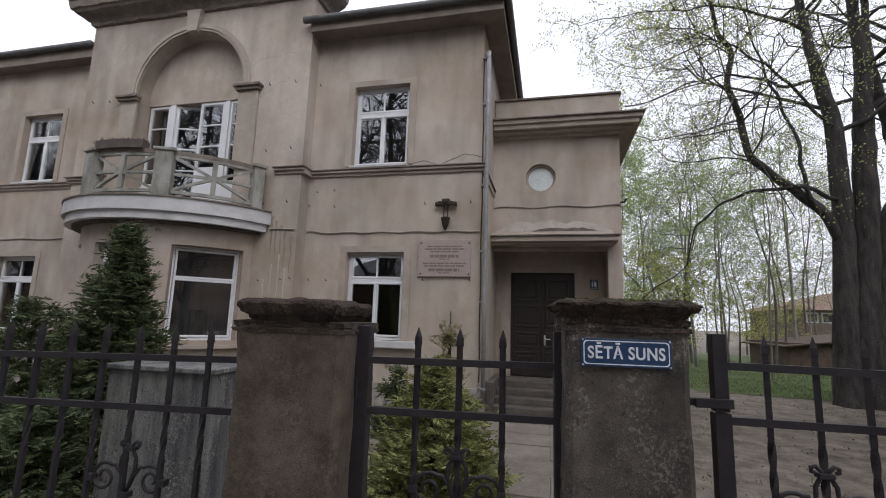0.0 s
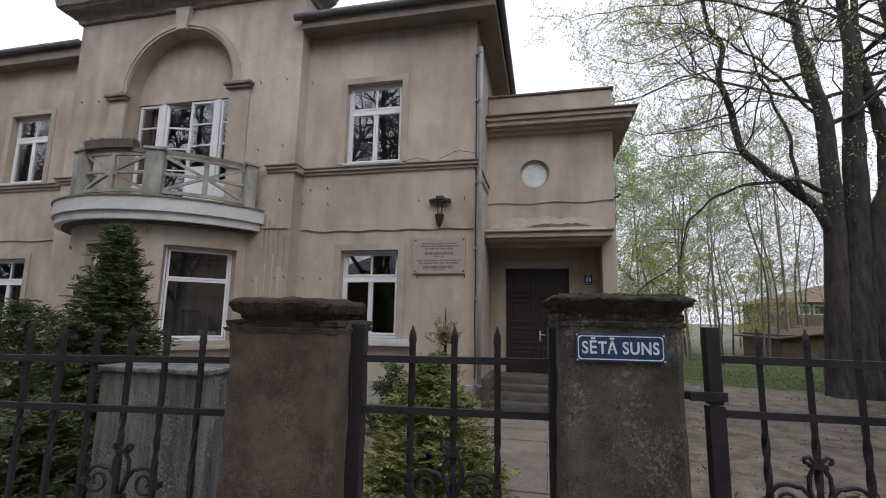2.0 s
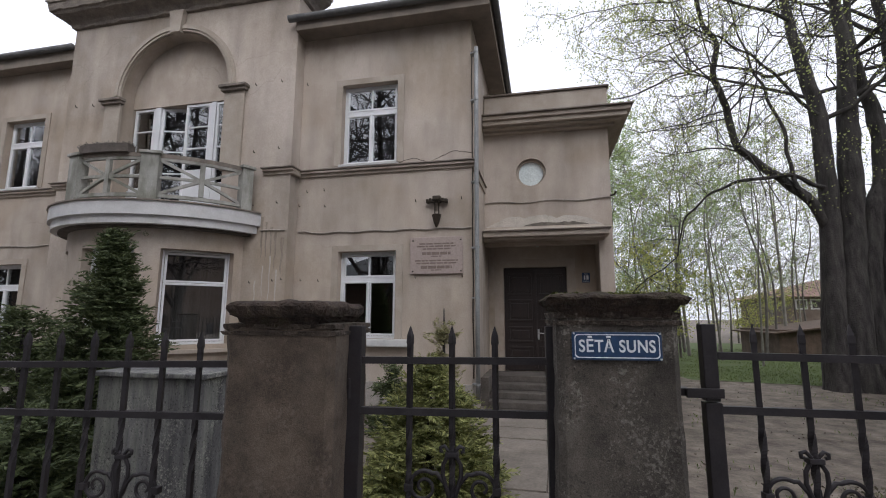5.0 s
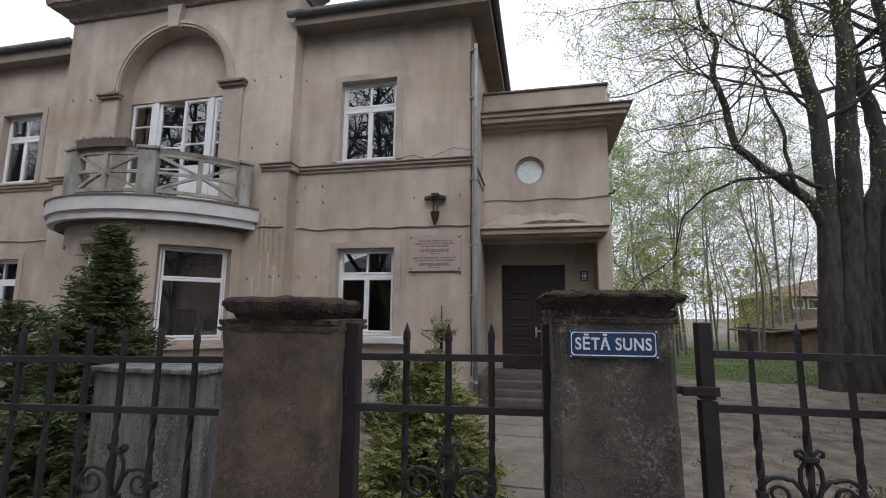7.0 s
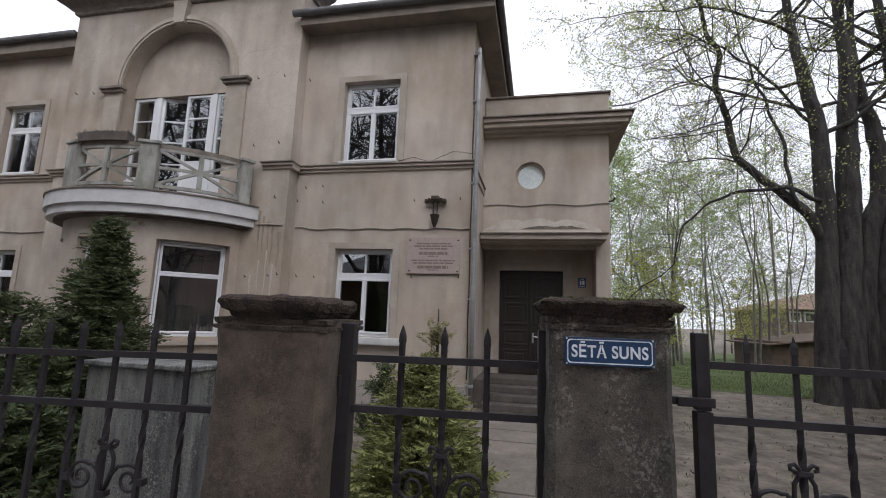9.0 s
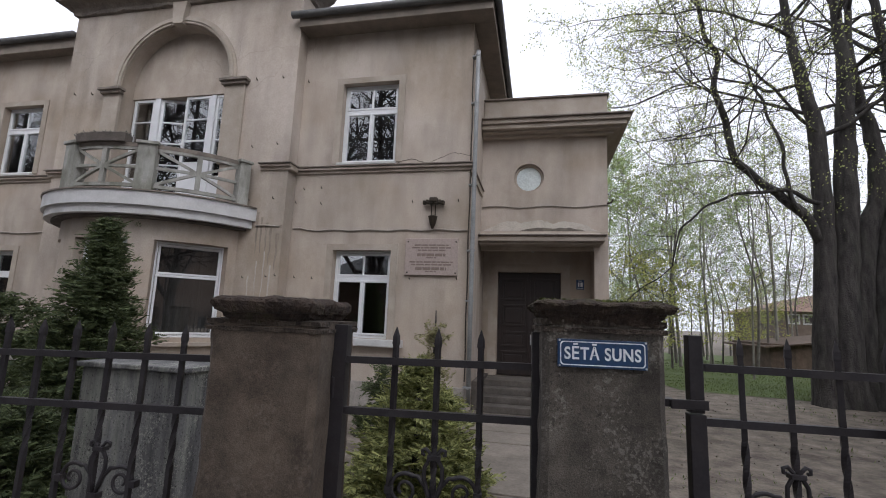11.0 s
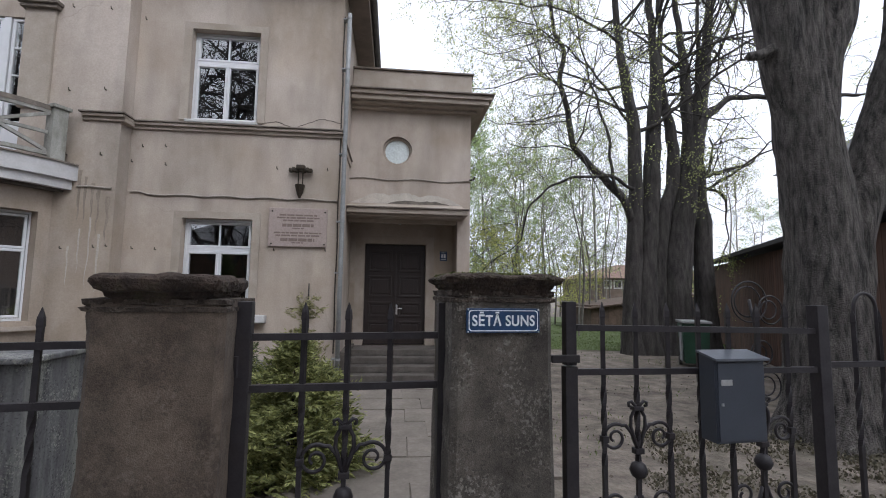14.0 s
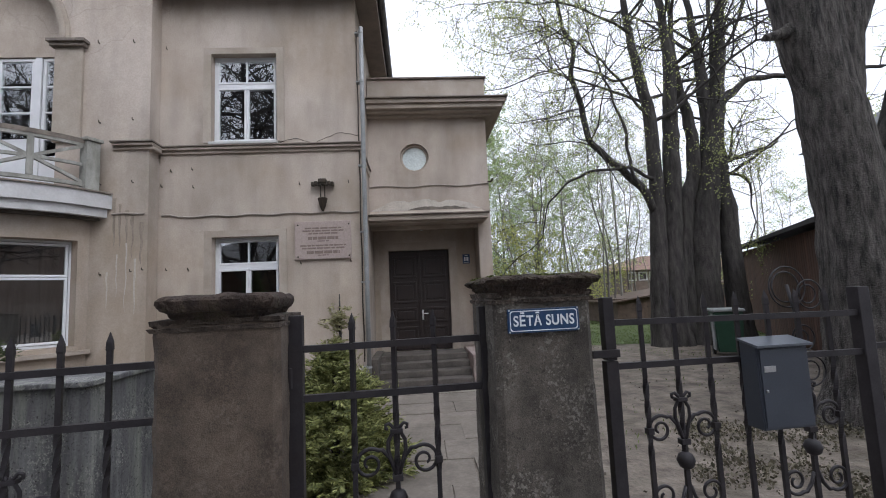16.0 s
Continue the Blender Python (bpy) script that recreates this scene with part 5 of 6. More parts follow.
# letterbox on the drive gate
lbx = thing("letterbox", tuple(fp(1.66, -0.07, 0.972)), "grey-blue metal letterbox hung on the drive gate", "letterbox")
bm = bmesh.new()
pts = [(-0.12, 0.972), (-0.022, 0.972), (-0.022, 1.355), (-0.12, 1.335)]
a = [bm.verts.new(fp(1.53, v, z)) for v, z in pts]
b = [bm.verts.new(fp(1.787, v, z)) for v, z in pts]
bm.faces.new(a)
bm.faces.new(b[::-1])
for i in range(4):
    bm.faces.new((a[i], a[(i + 1) % 4], b[(i + 1) % 4], b[i]))
bmesh.ops.bevel(bm, geom=bm.edges[:], offset=0.004, segments=2, affect="EDGES")
part("body", bm, MAILBOX, lbx)
part("door", nbox(1.54, 1.777, -0.126, -0.121, 0.982, 1.322, 0.002, FM), MAILBOX, lbx)
bm = bmesh.new()
pts = [(-0.14, 1.33), (-0.018, 1.356), (-0.018, 1.366), (-0.14, 1.34)]
a = [bm.verts.new(fp(1.52, v, z)) for v, z in pts]
b = [bm.verts.new(fp(1.797, v, z)) for v, z in pts]
bm.faces.new(a)
bm.faces.new(b[::-1])
for i in range(4):
    bm.faces.new((a[i], a[(i + 1) % 4], b[(i + 1) % 4], b[i]))
part("lid", bm, mat("letterbox_lid", (0.075, 0.083, 0.1), (0.095, 0.104, 0.12), 5, 0.4, 0.05), lbx, "lighter sloping lid")
part("name_slot", nbox(1.553, 1.61, -0.129, -0.125, 1.222, 1.248, 0.001, FM), STEEL, lbx, "small pale name slot")
part("lock", nbox(1.551, 1.562, -0.132, -0.125, 1.135, 1.147, 0.002, FM), STEEL, lbx, "small bright lock")

# grey concrete enclosure behind the fence
bm = nbox(-2.25, -1.5, 2.75, 3.4, -0.05, 1.23, 0.012)
enc = single("concrete_enclosure", bm, CONCRETE, "streaked grey concrete enclosure with a thin lid", "enclosure")
part("lid", nbox(-2.28, -1.47, 2.72, 3.43, 1.232, 1.262, 0.008), CONCRETE, enc)


# ---- plants ----
class Wood:
    """Collects rods for one mesh."""
    def __init__(self):
        self.v, self.f = [], []

    def rod(self, pts, r0, r1, sides=5):
        base = len(self.v)
        side = None
        n = len(pts)
        for i, p in enumerate(pts):
            d = (pts[min(i + 1, n - 1)] - pts[max(i - 1, 0)]).normalized()
            if side is None:
                side = d.cross(Vector((0.3, 0.9, 0.2)))
            side = (side - d * side.dot(d)).normalized()
            other = d.cross(side)
            r = r0 + (r1 - r0) * i / (n - 1)
            for k in range(sides):
                a = 2 * math.pi * k / sides
                self.v.append(p + (side * math.cos(a) + other * math.sin(a)) * r)
        for i in range(n - 1):
            for k in range(sides):
                a, b = base + i * sides + k, base + i * sides + (k + 1) % sides
                self.f.append((a, b, b + sides, a + sides))

    def mesh(self, name, material, smooth=True):
        me = bpy.data.meshes.new(name)
        me.from_pydata([tuple(p) for p in self.v], [], self.f)
        me.materials.append(material)
        if smooth:
            me.shade_smooth()
        return me


class Leaves(Wood):
    def leaf(self, p, d, size, rng, width=0.5):
        d = d.normalized()
        s = d.cross(Vector((rng.uniform(-1, 1), rng.uniform(-1, 1), rng.uniform(-1, 1)))).normalized() * size * width
        b = len(self.v)
        self.v += [p, p + d * size * 0.5 + s, p + d * size, p + d * size * 0.5 - s]
        self.f.append((b, b + 1, b + 2, b + 3))


def grow(wood, leaves, rng, p, d, length, r, depth, spec):
    """A bending branch that forks; spec: kids per level, droop, leaves at the tips, leaf size."""
    n = 5 if depth > 0 else 4
    pts = [p]
    for k in range(n):
        d = (d + Vector((rng.gauss(0, 1), rng.gauss(0, 1), rng.gauss(0, 1) + spec["lift"])) * spec["wild"]).normalized()
        p = p + d * length / n
        pts.append(p)
    wood.rod(pts, r, r * 0.45 if depth else r * 0.4, 6 if depth > 1 else 4 if depth else 3)
    if depth == 0:
        for k in range(spec["leaves"]):
            q = pts[rng.randint(1, n)]
            leaves.leaf(q + Vector((rng.gauss(0, 1), rng.gauss(0, 1), rng.gauss(0, 1))) * 0.05, Vector((rng.gauss(0, 1), rng.gauss(0, 1), rng.gauss(0, 1) + 0.4)), spec["size"] * rng.uniform(0.6, 1.3), rng)
        return
    for k in range(spec["kids"][depth - 1]):
        i = rng.randint(1, n)
        t = Vector((rng.gauss(0, 1), rng.gauss(0, 1), rng.gauss(0, 1)))
        t = (t - d * t.dot(d)).normalized()
        e = (d * rng.uniform(0.5, 1.0) + t * rng.uniform(0.6, 1.0) + spec.get("pull", Vector())).normalized()
        grow(wood, leaves, rng, pts[i], e, length * rng.uniform(0.4, 0.65), max(r * 0.42, 0.004), depth - 1, spec)


def spline(pts, n=6):
    """A smooth line through a few points."""
    P = [Vector(p) for p in pts]
    P = [P[0] * 2 - P[1], *P, P[-1] * 2 - P[-2]]
    out = []
    for a, b, c, d in zip(P, P[1:], P[2:], P[3:]):
        for k in range(n):
            t = k / n
            out.append(0.5 * (2 * b + (c - a) * t + (2 * a - 5 * b + 4 * c - d) * t * t + (3 * b - a - 3 * c + d) * t ** 3))
    return out + [P[-2]]


def stem(pts, r0, r1, seed, sides=18, flare=0.0, rough=0.06, kink=0.0):
    """A trunk or limb with furrowed bark relief."""
    line = spline(pts, 14)
    if kink:
        line = [p + Vector((noise.noise(p * 1.7 + Vector((seed, 0, 0))), noise.noise(p * 1.7 + Vector((0, seed, 9))), noise.noise(p * 1.7 + Vector((5, 0, seed))))) * kink for p in line]
    bm = bmesh.new()
    n = len(line)
    rings = []
    side = None
    for i, p in enumerate(line):
        d = (line[min(i + 1, n - 1)] - line[max(i - 1, 0)]).normalized()
        side = d.cross(Vector((0.2, 1, 0.1))) if side is None else side
        side = (side - d * side.dot(d)).normalized()
        other = d.cross(side)
        r = r0 + (r1 - r0) * i / (n - 1)
        ring = []
        for k in range(sides):
            a = 2 * math.pi * k / sides
            w = Vector((math.cos(a) * 2.5, math.sin(a) * 2.5 + seed, p.z * 0.7))
            w2 = Vector((math.cos(a) * 3.5 + seed, math.sin(a) * 3.5, p.z * 3.2))
            q = r * (1 + rough * noise.noise(w) + rough * 0.8 * noise.noise(w * 3.1) + rough * 0.9 * noise.noise(w2))
            if flare:
                q += flare * max(0, 1 - p.z / 0.9) ** 2 * (1 + 0.6 * math.sin(a * 5 + seed))
            ring.append(bm.verts.new(p + (side * math.cos(a) + other * math.sin(a)) * q))
        rings.append(ring)
    for a, b in zip(rings, rings[1:]):
        for k in range(sides):
            bm.faces.new((a[k], a[(k + 1) % sides], b[(k + 1) % sides], b[k]))
    bm.faces.new(rings[-1])
    return bm, line


def add_mesh(name, me, parent, label=""):
    return tagged(hang(new(name, me), parent), label)


# many-stemmed lime tree in the yard
lime = thing("lime_tree", (8.3, 12.6, 0), "tall many-stemmed dark lime tree with sparse young leaves", "tree")
wood, leaves = Wood(), Leaves()
rng = random.Random(11)
STEMS = [((6.95, 12.5, -0.2), (6.95, 12.5, 1.2), (7.12, 12.5, 3.5), (7.15, 12.5, 6.3), (6.9, 12.5, 8.0), (6.7, 12.5, 9.7), (6.3, 12.3, 14.5), 0.29),
         ((7.42, 12.5, -0.2), (7.36, 12.5, 1.2), (7.53, 12.5, 3.5), (7.75, 12.5, 6.2), (7.88, 12.5, 8.0), (7.76, 12.5, 9.7), (7.5, 12.6, 14.8), 0.35),
         ((7.85, 12.6, -0.2), (7.8, 12.6, 1.5), (7.97, 12.6, 3.6), (8.38, 12.6, 4.95), (8.38, 12.6, 6.3), (8.17, 12.6, 7.4), (8.1, 12.6, 8.7), (8.2, 12.8, 13.0), 0.29),
         ((8.25, 12.5, -0.2), (8.28, 12.5, 1.4), (8.47, 12.5, 3.45), (8.75, 12.5, 4.75), (9.05, 12.5, 6.2), (9.33, 12.5, 7.9), (9.6, 12.5, 9.6), (10.0, 12.5, 14.5), 0.46),
         ((9.2, 12.4, -0.2), (9.1, 12.4, 1.0), (9.07, 12.4, 3.4), (9.04, 12.4, 4.7), (9.1, 12.45, 5.8), (9.2, 12.5, 7.2), (9.35, 12.6, 9.5), 0.33),
         ((8.85, 12.6, 5.0), (8.94, 12.6, 6.26), (8.88, 12.6, 7.3), (8.84, 12.6, 8.7), (8.7, 12.6, 9.8), (8.4, 12.7, 14.0), 0.24)]
spec = {"kids": (4, 4, 4), "lift": 0.08, "wild": 0.22, "leaves": 3, "size": 0.036}
for *pts, r in STEMS:
    pts = list(pts) + [Vector(pts[-1]) + (Vector(pts[-1]) - Vector(pts[-2])) * 1.1]
    bm, line = stem(pts, r, r * 0.05, r * 10, 22, flare=0.06, rough=0.1, kink=0.045)
    part("trunk", bm, BARK, lime, "dark ridged trunk", smooth=True)
    for k in range(8):
        i = rng.randint(int(len(line) * 0.42), len(line) - 1)
        a = rng.uniform(0, 2 * math.pi)
        d = Vector((math.cos(a), math.sin(a), rng.uniform(0.1, 0.8))).normalized()
        grow(wood, leaves, rng, line[i], d, rng.uniform(2.0, 4.0), rng.uniform(0.03, 0.06), 3, spec)
BOUGHS = [([(7.22, 12.58, 3.45), (6.93, 12.45, 3.95), (6.46, 12.4, 4.58), (5.8, 12.4, 5.18), (5.33, 12.4, 5.77), (5.14, 12.4, 6.68), (4.88, 12.3, 7.6), (4.97, 12.3, 8.36), (4.7, 12.2, 9.2), (4.3, 12.0, 10.6)], 0.125, 0.045, 22),
         ([(7.1, 12.4, 4.6), (6.45, 12.3, 4.9), (5.65, 12.3, 4.92), (4.84, 12.3, 4.72), (4.33, 12.3, 4.35), (3.89, 12.3, 3.83), (3.76, 12.3, 3.1)], 0.055, 0.014, 5),
         ([(9.1, 12.5, 6.4), (9.32, 12.4, 6.74), (9.85, 12.4, 7.35), (10.5, 12.4, 7.55), (11.3, 12.4, 7.63), (12.8, 12.3, 7.6), (14.2, 12.2, 7.8)], 0.11, 0.05, 6),
         ([(8.95, 12.3, 4.5), (9.6, 12.2, 4.92), (10.35, 12.2, 5.37), (11.13, 12.2, 6.16)], 0.05, 0.02, 8),
         ([(8.95, 12.3, 4.7), (9.5, 12.2, 4.6), (9.71, 12.2, 4.28), (9.74, 12.2, 3.7)], 0.05, 0.02, 5),
         ([(6.6, 12.35, 4.3), (6.42, 12.3, 4.75), (6.32, 12.3, 5.93), (6.02, 12.3, 6.93), (5.75, 12.3, 7.8), (5.4, 12.2, 8.9)], 0.055, 0.02, 9),
         ([(6.75, 12.4, 7.6), (6.1, 12.3, 7.5), (5.4, 12.2, 7.75), (4.4, 12.0, 7.7), (3.2, 11.8, 7.3)], 0.042, 0.015, 9),
         ([(6.7, 12.4, 9.0), (6.0, 12.2, 9.2), (4.9, 12.0, 9.6), (3.6, 11.8, 9.5)], 0.05, 0.02, 10),
         ([(7.1, 12.4, 6.4), (6.3, 12.0, 7.0), (5.4, 11.5, 7.6), (4.1, 11.0, 8.2)], 0.042, 0.018, 9)]
limbspec = {"kids": (5, 5, 5), "lift": 0.04, "wild": 0.22, "leaves": 9, "size": 0.042}
for pts, r0, r1, kids in BOUGHS:
    bm, line = stem(pts, r0, r1, r0 * 70, 10, rough=0.12, kink=0.09)
    part("limb", bm, BARK, lime, "dark bent limb", smooth=True)
    for k in range(kids):
        i = rng.randint(int(len(line) * 0.35), len(line) - 1)
        d = Vector((rng.uniform(-1, 0.3), rng.uniform(-0.8, 0.8), rng.uniform(-0.25, 0.5))).normalized()
        grow(wood, leaves, rng, line[i], d, rng.uniform(1.6, 2.8), min(r1 * 0.6, 0.022), 2, limbspec)
    d = (line[-1] - line[-3]).normalized()
    grow(wood, leaves, rng, line[-1], d, 2.2, min(r1, 0.03), 3, limbspec)
add_mesh("crown", wood.mesh("crown", TWIG_DARK), lime, "fine bare branches and twigs")
add_mesh("leaves", leaves.mesh("leaves", LEAF, False), lime, "tiny yellow-green young leaves")

# large old tree just inside the fence
old = thing("old_lime_tree", (5.3, 5.1, 0), "massive old forked tree with furrowed grey-brown bark", "tree")
bm, line = stem([(5.34, 5.1, -0.2), (5.34, 5.1, 1.2), (5.34, 5.1, 2.1), (5.3, 5.1, 2.9), (5.21, 5.1, 3.7), (5.17, 5.1, 4.4), (5.2, 5.1, 5.4), (5.0, 5.2, 8.0)], 0.46, 0.2, 2.0, 40, flare=0.18, rough=0.07)
part("trunk", bm, BARK_BIG, old, "thick furrowed trunk", smooth=True)
oldlimbs = [([(5.5, 5.1, 0.6), (5.6, 5.1, 1.6), (5.7, 5.1, 2.4), (5.99, 5.08, 3.1), (6.38, 5.05, 4.25), (6.64, 5.0, 5.3), (6.9, 5.1, 8.0)], 0.27, 0.2),
            ([(5.27, 5.1, 3.0), (5.3, 5.1, 3.8), (5.42, 5.1, 4.5), (5.72, 5.1, 5.4), (6.05, 5.1, 8.0)], 0.27, 0.24),
            ([(5.28, 5.1, 2.9), (5.14, 5.1, 3.8), (5.0, 5.1, 4.4), (4.88, 5.1, 5.3), (4.5, 5.2, 7.6)], 0.27, 0.24)]
wood, leaves = Wood(), Leaves()
rng = random.Random(21)
for pts, r0, r1 in oldlimbs:
    bm, line = stem(pts, r0, r1, r0 * 50, 30, rough=0.08)
    part("limb", bm, BARK_BIG, old, "heavy furrowed limb", smooth=True)
    for k in range(7):
        i = rng.randint(int(len(line) * 0.8), len(line) - 1)
        a = rng.uniform(0, 2 * math.pi)
        grow(wood, leaves, rng, line[i], Vector((math.cos(a), math.sin(a), rng.uniform(0.3, 0.9))).normalized(), rng.uniform(1.8, 3.2), 0.04, 3, spec)
for p, q in (((4.9, 5.05, 4.66), (4.42, 5.0, 4.44)),):
    p, q = Vector(p), Vector(q)
    bm, _ = stem([p, (p + q) / 2 + Vector((0, 0, -0.04)), q], 0.1, 0.045, p.z * 3, 14, rough=0.3)
    part("stub", bm, BARK_BIG, old, "sawn-off branch stub", smooth=True)
add_mesh("crown", wood.mesh("crown", TWIG_DARK), old, "fine twigs")
add_mesh("leaves", leaves.mesh("leaves", LEAF, False), old, "tiny young leaves")

# saplings and birches at the back of the yard
variants = []
for s in range(5):
    rng = random.Random(100 + s)
    wood, leaves = Wood(), Leaves()
    th = thing("sapling_tree", (0, 0, 0), ("slender young tree in fresh green leaf", "slender young tree, still almost bare", "slim birch with thin hanging twigs", "young maple in yellow-green leaf", "thin grey sapling in light leaf")[s], "tree", "young trees behind the yard")
    H = (8.5, 9.5, 10.5, 4.0, 7.5)[s]
    line = spline([(0, 0, -0.1), (rng.uniform(-0.2, 0.2), rng.uniform(-0.2, 0.2), H * 0.35), (rng.uniform(-0.4, 0.4), rng.uniform(-0.4, 0.4), H * 0.7), (rng.uniform(-0.6, 0.6), rng.uniform(-0.6, 0.6), H)], 7)
    tr = Wood()
    tr.rod(line, (0.055, 0.055, 0.065, 0.045, 0.045)[s], 0.01, 7)
    add_mesh("trunk", tr.mesh("trunk", PALEBARK if s in (2, 4) else TWIG), th)
    sp = {"kids": (5, 5), "lift": (0.15, 0.2, -0.15, 0.1, 0.25)[s], "wild": 0.14, "leaves": (11, 1, 4, 7, 7)[s], "size": (0.06, 0.05, 0.05, 0.068, 0.055)[s]}
    for k in range((20, 18, 20, 22, 16)[s]):
        i = rng.randint(int(len(line) * (0.1 if s in (0, 3) else 0.28)), len(line) - 1)
        a = rng.uniform(0, 2 * math.pi)
        f = 1 - 0.6 * i / len(line)
        grow(wood, leaves, rng, line[i], Vector((math.cos(a), math.sin(a), rng.uniform(0.3, 1.1))).normalized(), (1.0 + 1.2 * f) * (0.8 if s == 3 else 1.0), 0.012, 2, sp)
    add_mesh("crown", wood.mesh("crown", PALEBARK if s in (2, 4) else TWIG), th)
    add_mesh("leaves", leaves.mesh("leaves", (LEAF_SAP, LEAF, LEAF, LEAF_YEL, LEAF_SAP)[s], False), th)
    variants.append(th)
rng = random.Random(77)
SPOTS = [(3.6, 17.5, 3), (5.0, 19.0, 3), (3.2, 21, 0), (4.6, 22.5, 0), (6.4, 21.5, 2), (8.0, 23, 4), (9.6, 21.5, 1), (11.2, 24, 2), (2.4, 24, 1), (5.6, 25, 4), (7.4, 26, 0), (9.2, 27, 2), (11.5, 28, 4), (13.5, 27, 1), (15.5, 29, 2), (4.0, 28, 2), (2.0, 29, 4), (6.0, 30, 1), (8.4, 31, 2), (12.5, 33, 1), (10.5, 34, 0), (17.5, 27, 4), (19.5, 30, 1), (18, 23, 2), (21, 26, 2), (15, 34, 2), (22, 33, 0), (25, 30, 1), (7.6, 17.8, 4), (10.2, 25.5, 3), (13, 30.5, 3), (16, 25, 3), (3.0, 33, 2), (5.2, 35, 0), (20, 36, 2), (24, 24, 4), (27, 27, 2), (17, 38, 1), (13.5, 22.5, 4), (29, 33, 0), (4.2, 18.5, 4), (5.8, 20.5, 1), (7.0, 19.6, 4), (8.8, 20.4, 1), (10.6, 22.8, 2), (12.2, 25.2, 1), (6.8, 23.6, 1), (3.9, 24.6, 0), (5.0, 26.6, 0), (8.2, 28.6, 4), (10.0, 30.0, 1), (14.2, 29.2, 2), (11.8, 20.8, 1), (2.9, 19.4, 0), (16.6, 31.5, 4), (6.6, 28.0, 2), (9.0, 24.4, 4), (19, 33, 1)]
for i, (x, y, s) in enumerate(SPOTS):
    m = place(x, y, 0, rng.uniform(0, 360))
    c = copy_thing(variants[s], m)
    c.scale = (rng.uniform(0.85, 1.15),) * 2 + (rng.uniform(0.85, 1.1),)
for k, v in enumerate(variants):
    v.matrix_basis = place(-20 - 4 * k, 26 + k)
# bare trees along the street behind the camera, mirrored in the panes
def street_tree(seed):
    th = thing("street_tree", (0, 0, 0), "tall bare dark-barked tree along the street", "tree", "street trees")
    rng = random.Random(seed)
    wood, leaves = Wood(), Leaves()
    bm, line = stem([(0, 0, -0.2), (0.1, 0, 2.5), (0.0, 0.1, 5.0), (0.3, 0.2, 9.0), (0.1, 0.3, 14.0), (0.2, 0.2, 19.0)], 0.34, 0.04, seed, 12, flare=0.1)
    part("trunk", bm, BARK, th, smooth=True)
    lines = [line]
    for k in range(9):
        a = 2.4 * k + rng.uniform(-0.3, 0.3)
        z = 3.2 + k * 1.0
        reach = rng.uniform(2.6, 4.0)
        c, s_ = math.cos(a), math.sin(a)
        p0 = line[min(int(len(line) * z / 19.2), len(line) - 2)]
        bm, ln = stem([p0, p0 + Vector((c * reach * 0.35, s_ * reach * 0.35, 1.6)), p0 + Vector((c * reach * 0.75, s_ * reach * 0.75, 3.8)), p0 + Vector((c * reach, s_ * reach, 6.5))], 0.17 - 0.008 * k, 0.03, k + seed, 8)
        part("limb", bm, BARK, th, smooth=True)
        lines.append(ln)
    for ln in lines:
        for k in range(9):
            i = rng.randint(int(len(ln) * 0.3), len(ln) - 1)
            d = Vector((rng.gauss(0, 1), rng.gauss(0, 1), rng.uniform(-0.2, 1.0))).normalized()
            grow(wood, leaves, rng, ln[i], d, rng.uniform(2.0, 3.8), rng.uniform(0.045, 0.08), 2, {"kids": (6, 7), "lift": 0.08, "wild": 0.16, "leaves": 0, "size": 0.03})
    add_mesh("crown", wood.mesh("crown", TWIG_DARK), th, "bare twigs")
    return th


bare = [street_tree(31), street_tree(47)]
bare[0].matrix_basis = place(-8.3, -7.6, 0, 20)
bare[1].matrix_basis = place(-20.2, -7.8, 0, 70)
for k, (x, y, a) in enumerate(((-12.6, -9.0, 140), (-16.6, -8.0, 250), (-24.2, -8.2, 200), (-29.0, -8.6, 310), (-34.2, -7.8, 100), (-39.5, -8.5, 30), (-3.6, -9.2, 280), (2.5, -9.5, 160), (8.5, -9.0, 40), (14.5, -9.5, 220))):
    copy_thing(bare[k % 2], place(x, y, 0, a))
for x, y, s, f in ((9, -12, 1, 1.6), (13, -11, 2, 1.6), (17, -12, 1, 1.7), (-7, -13, 1, 1.7), (-15, -12, 1, 1.8), (-22, -13, 1, 1.7), (-31, -12, 1, 1.8), (-36, -13, 2, 1.7), (0, -13, 1, 1.7)):
    c = copy_thing(variants[s], place(x, y, 0, rng.uniform(0, 360)))
    c.scale = (f, f, f * 1.1)


# unseen house blocks, added so the lower panes mirror something dark
for x, w, h in ((-44, 16, 6.0), (-25.5, 15, 6.8), (-8, 18, 6.6), (12, 16, 10.5), (30, 18, 10.8)):
    th = thing("street_house", (x, -18, 0), "unseen plain boarded house added to darken the pane reflections", "house", "houses across the street")
    part("wall", nbox(x - w / 2, x + w / 2, -26, -18, 0, h - 2), OLDWOOD, th)
    part("roof", hip(bmesh.new(), x - w / 2 - 0.5, x + w / 2 + 0.5, -26.5, -17.5, h - 2, 2.6), ROOF, th)


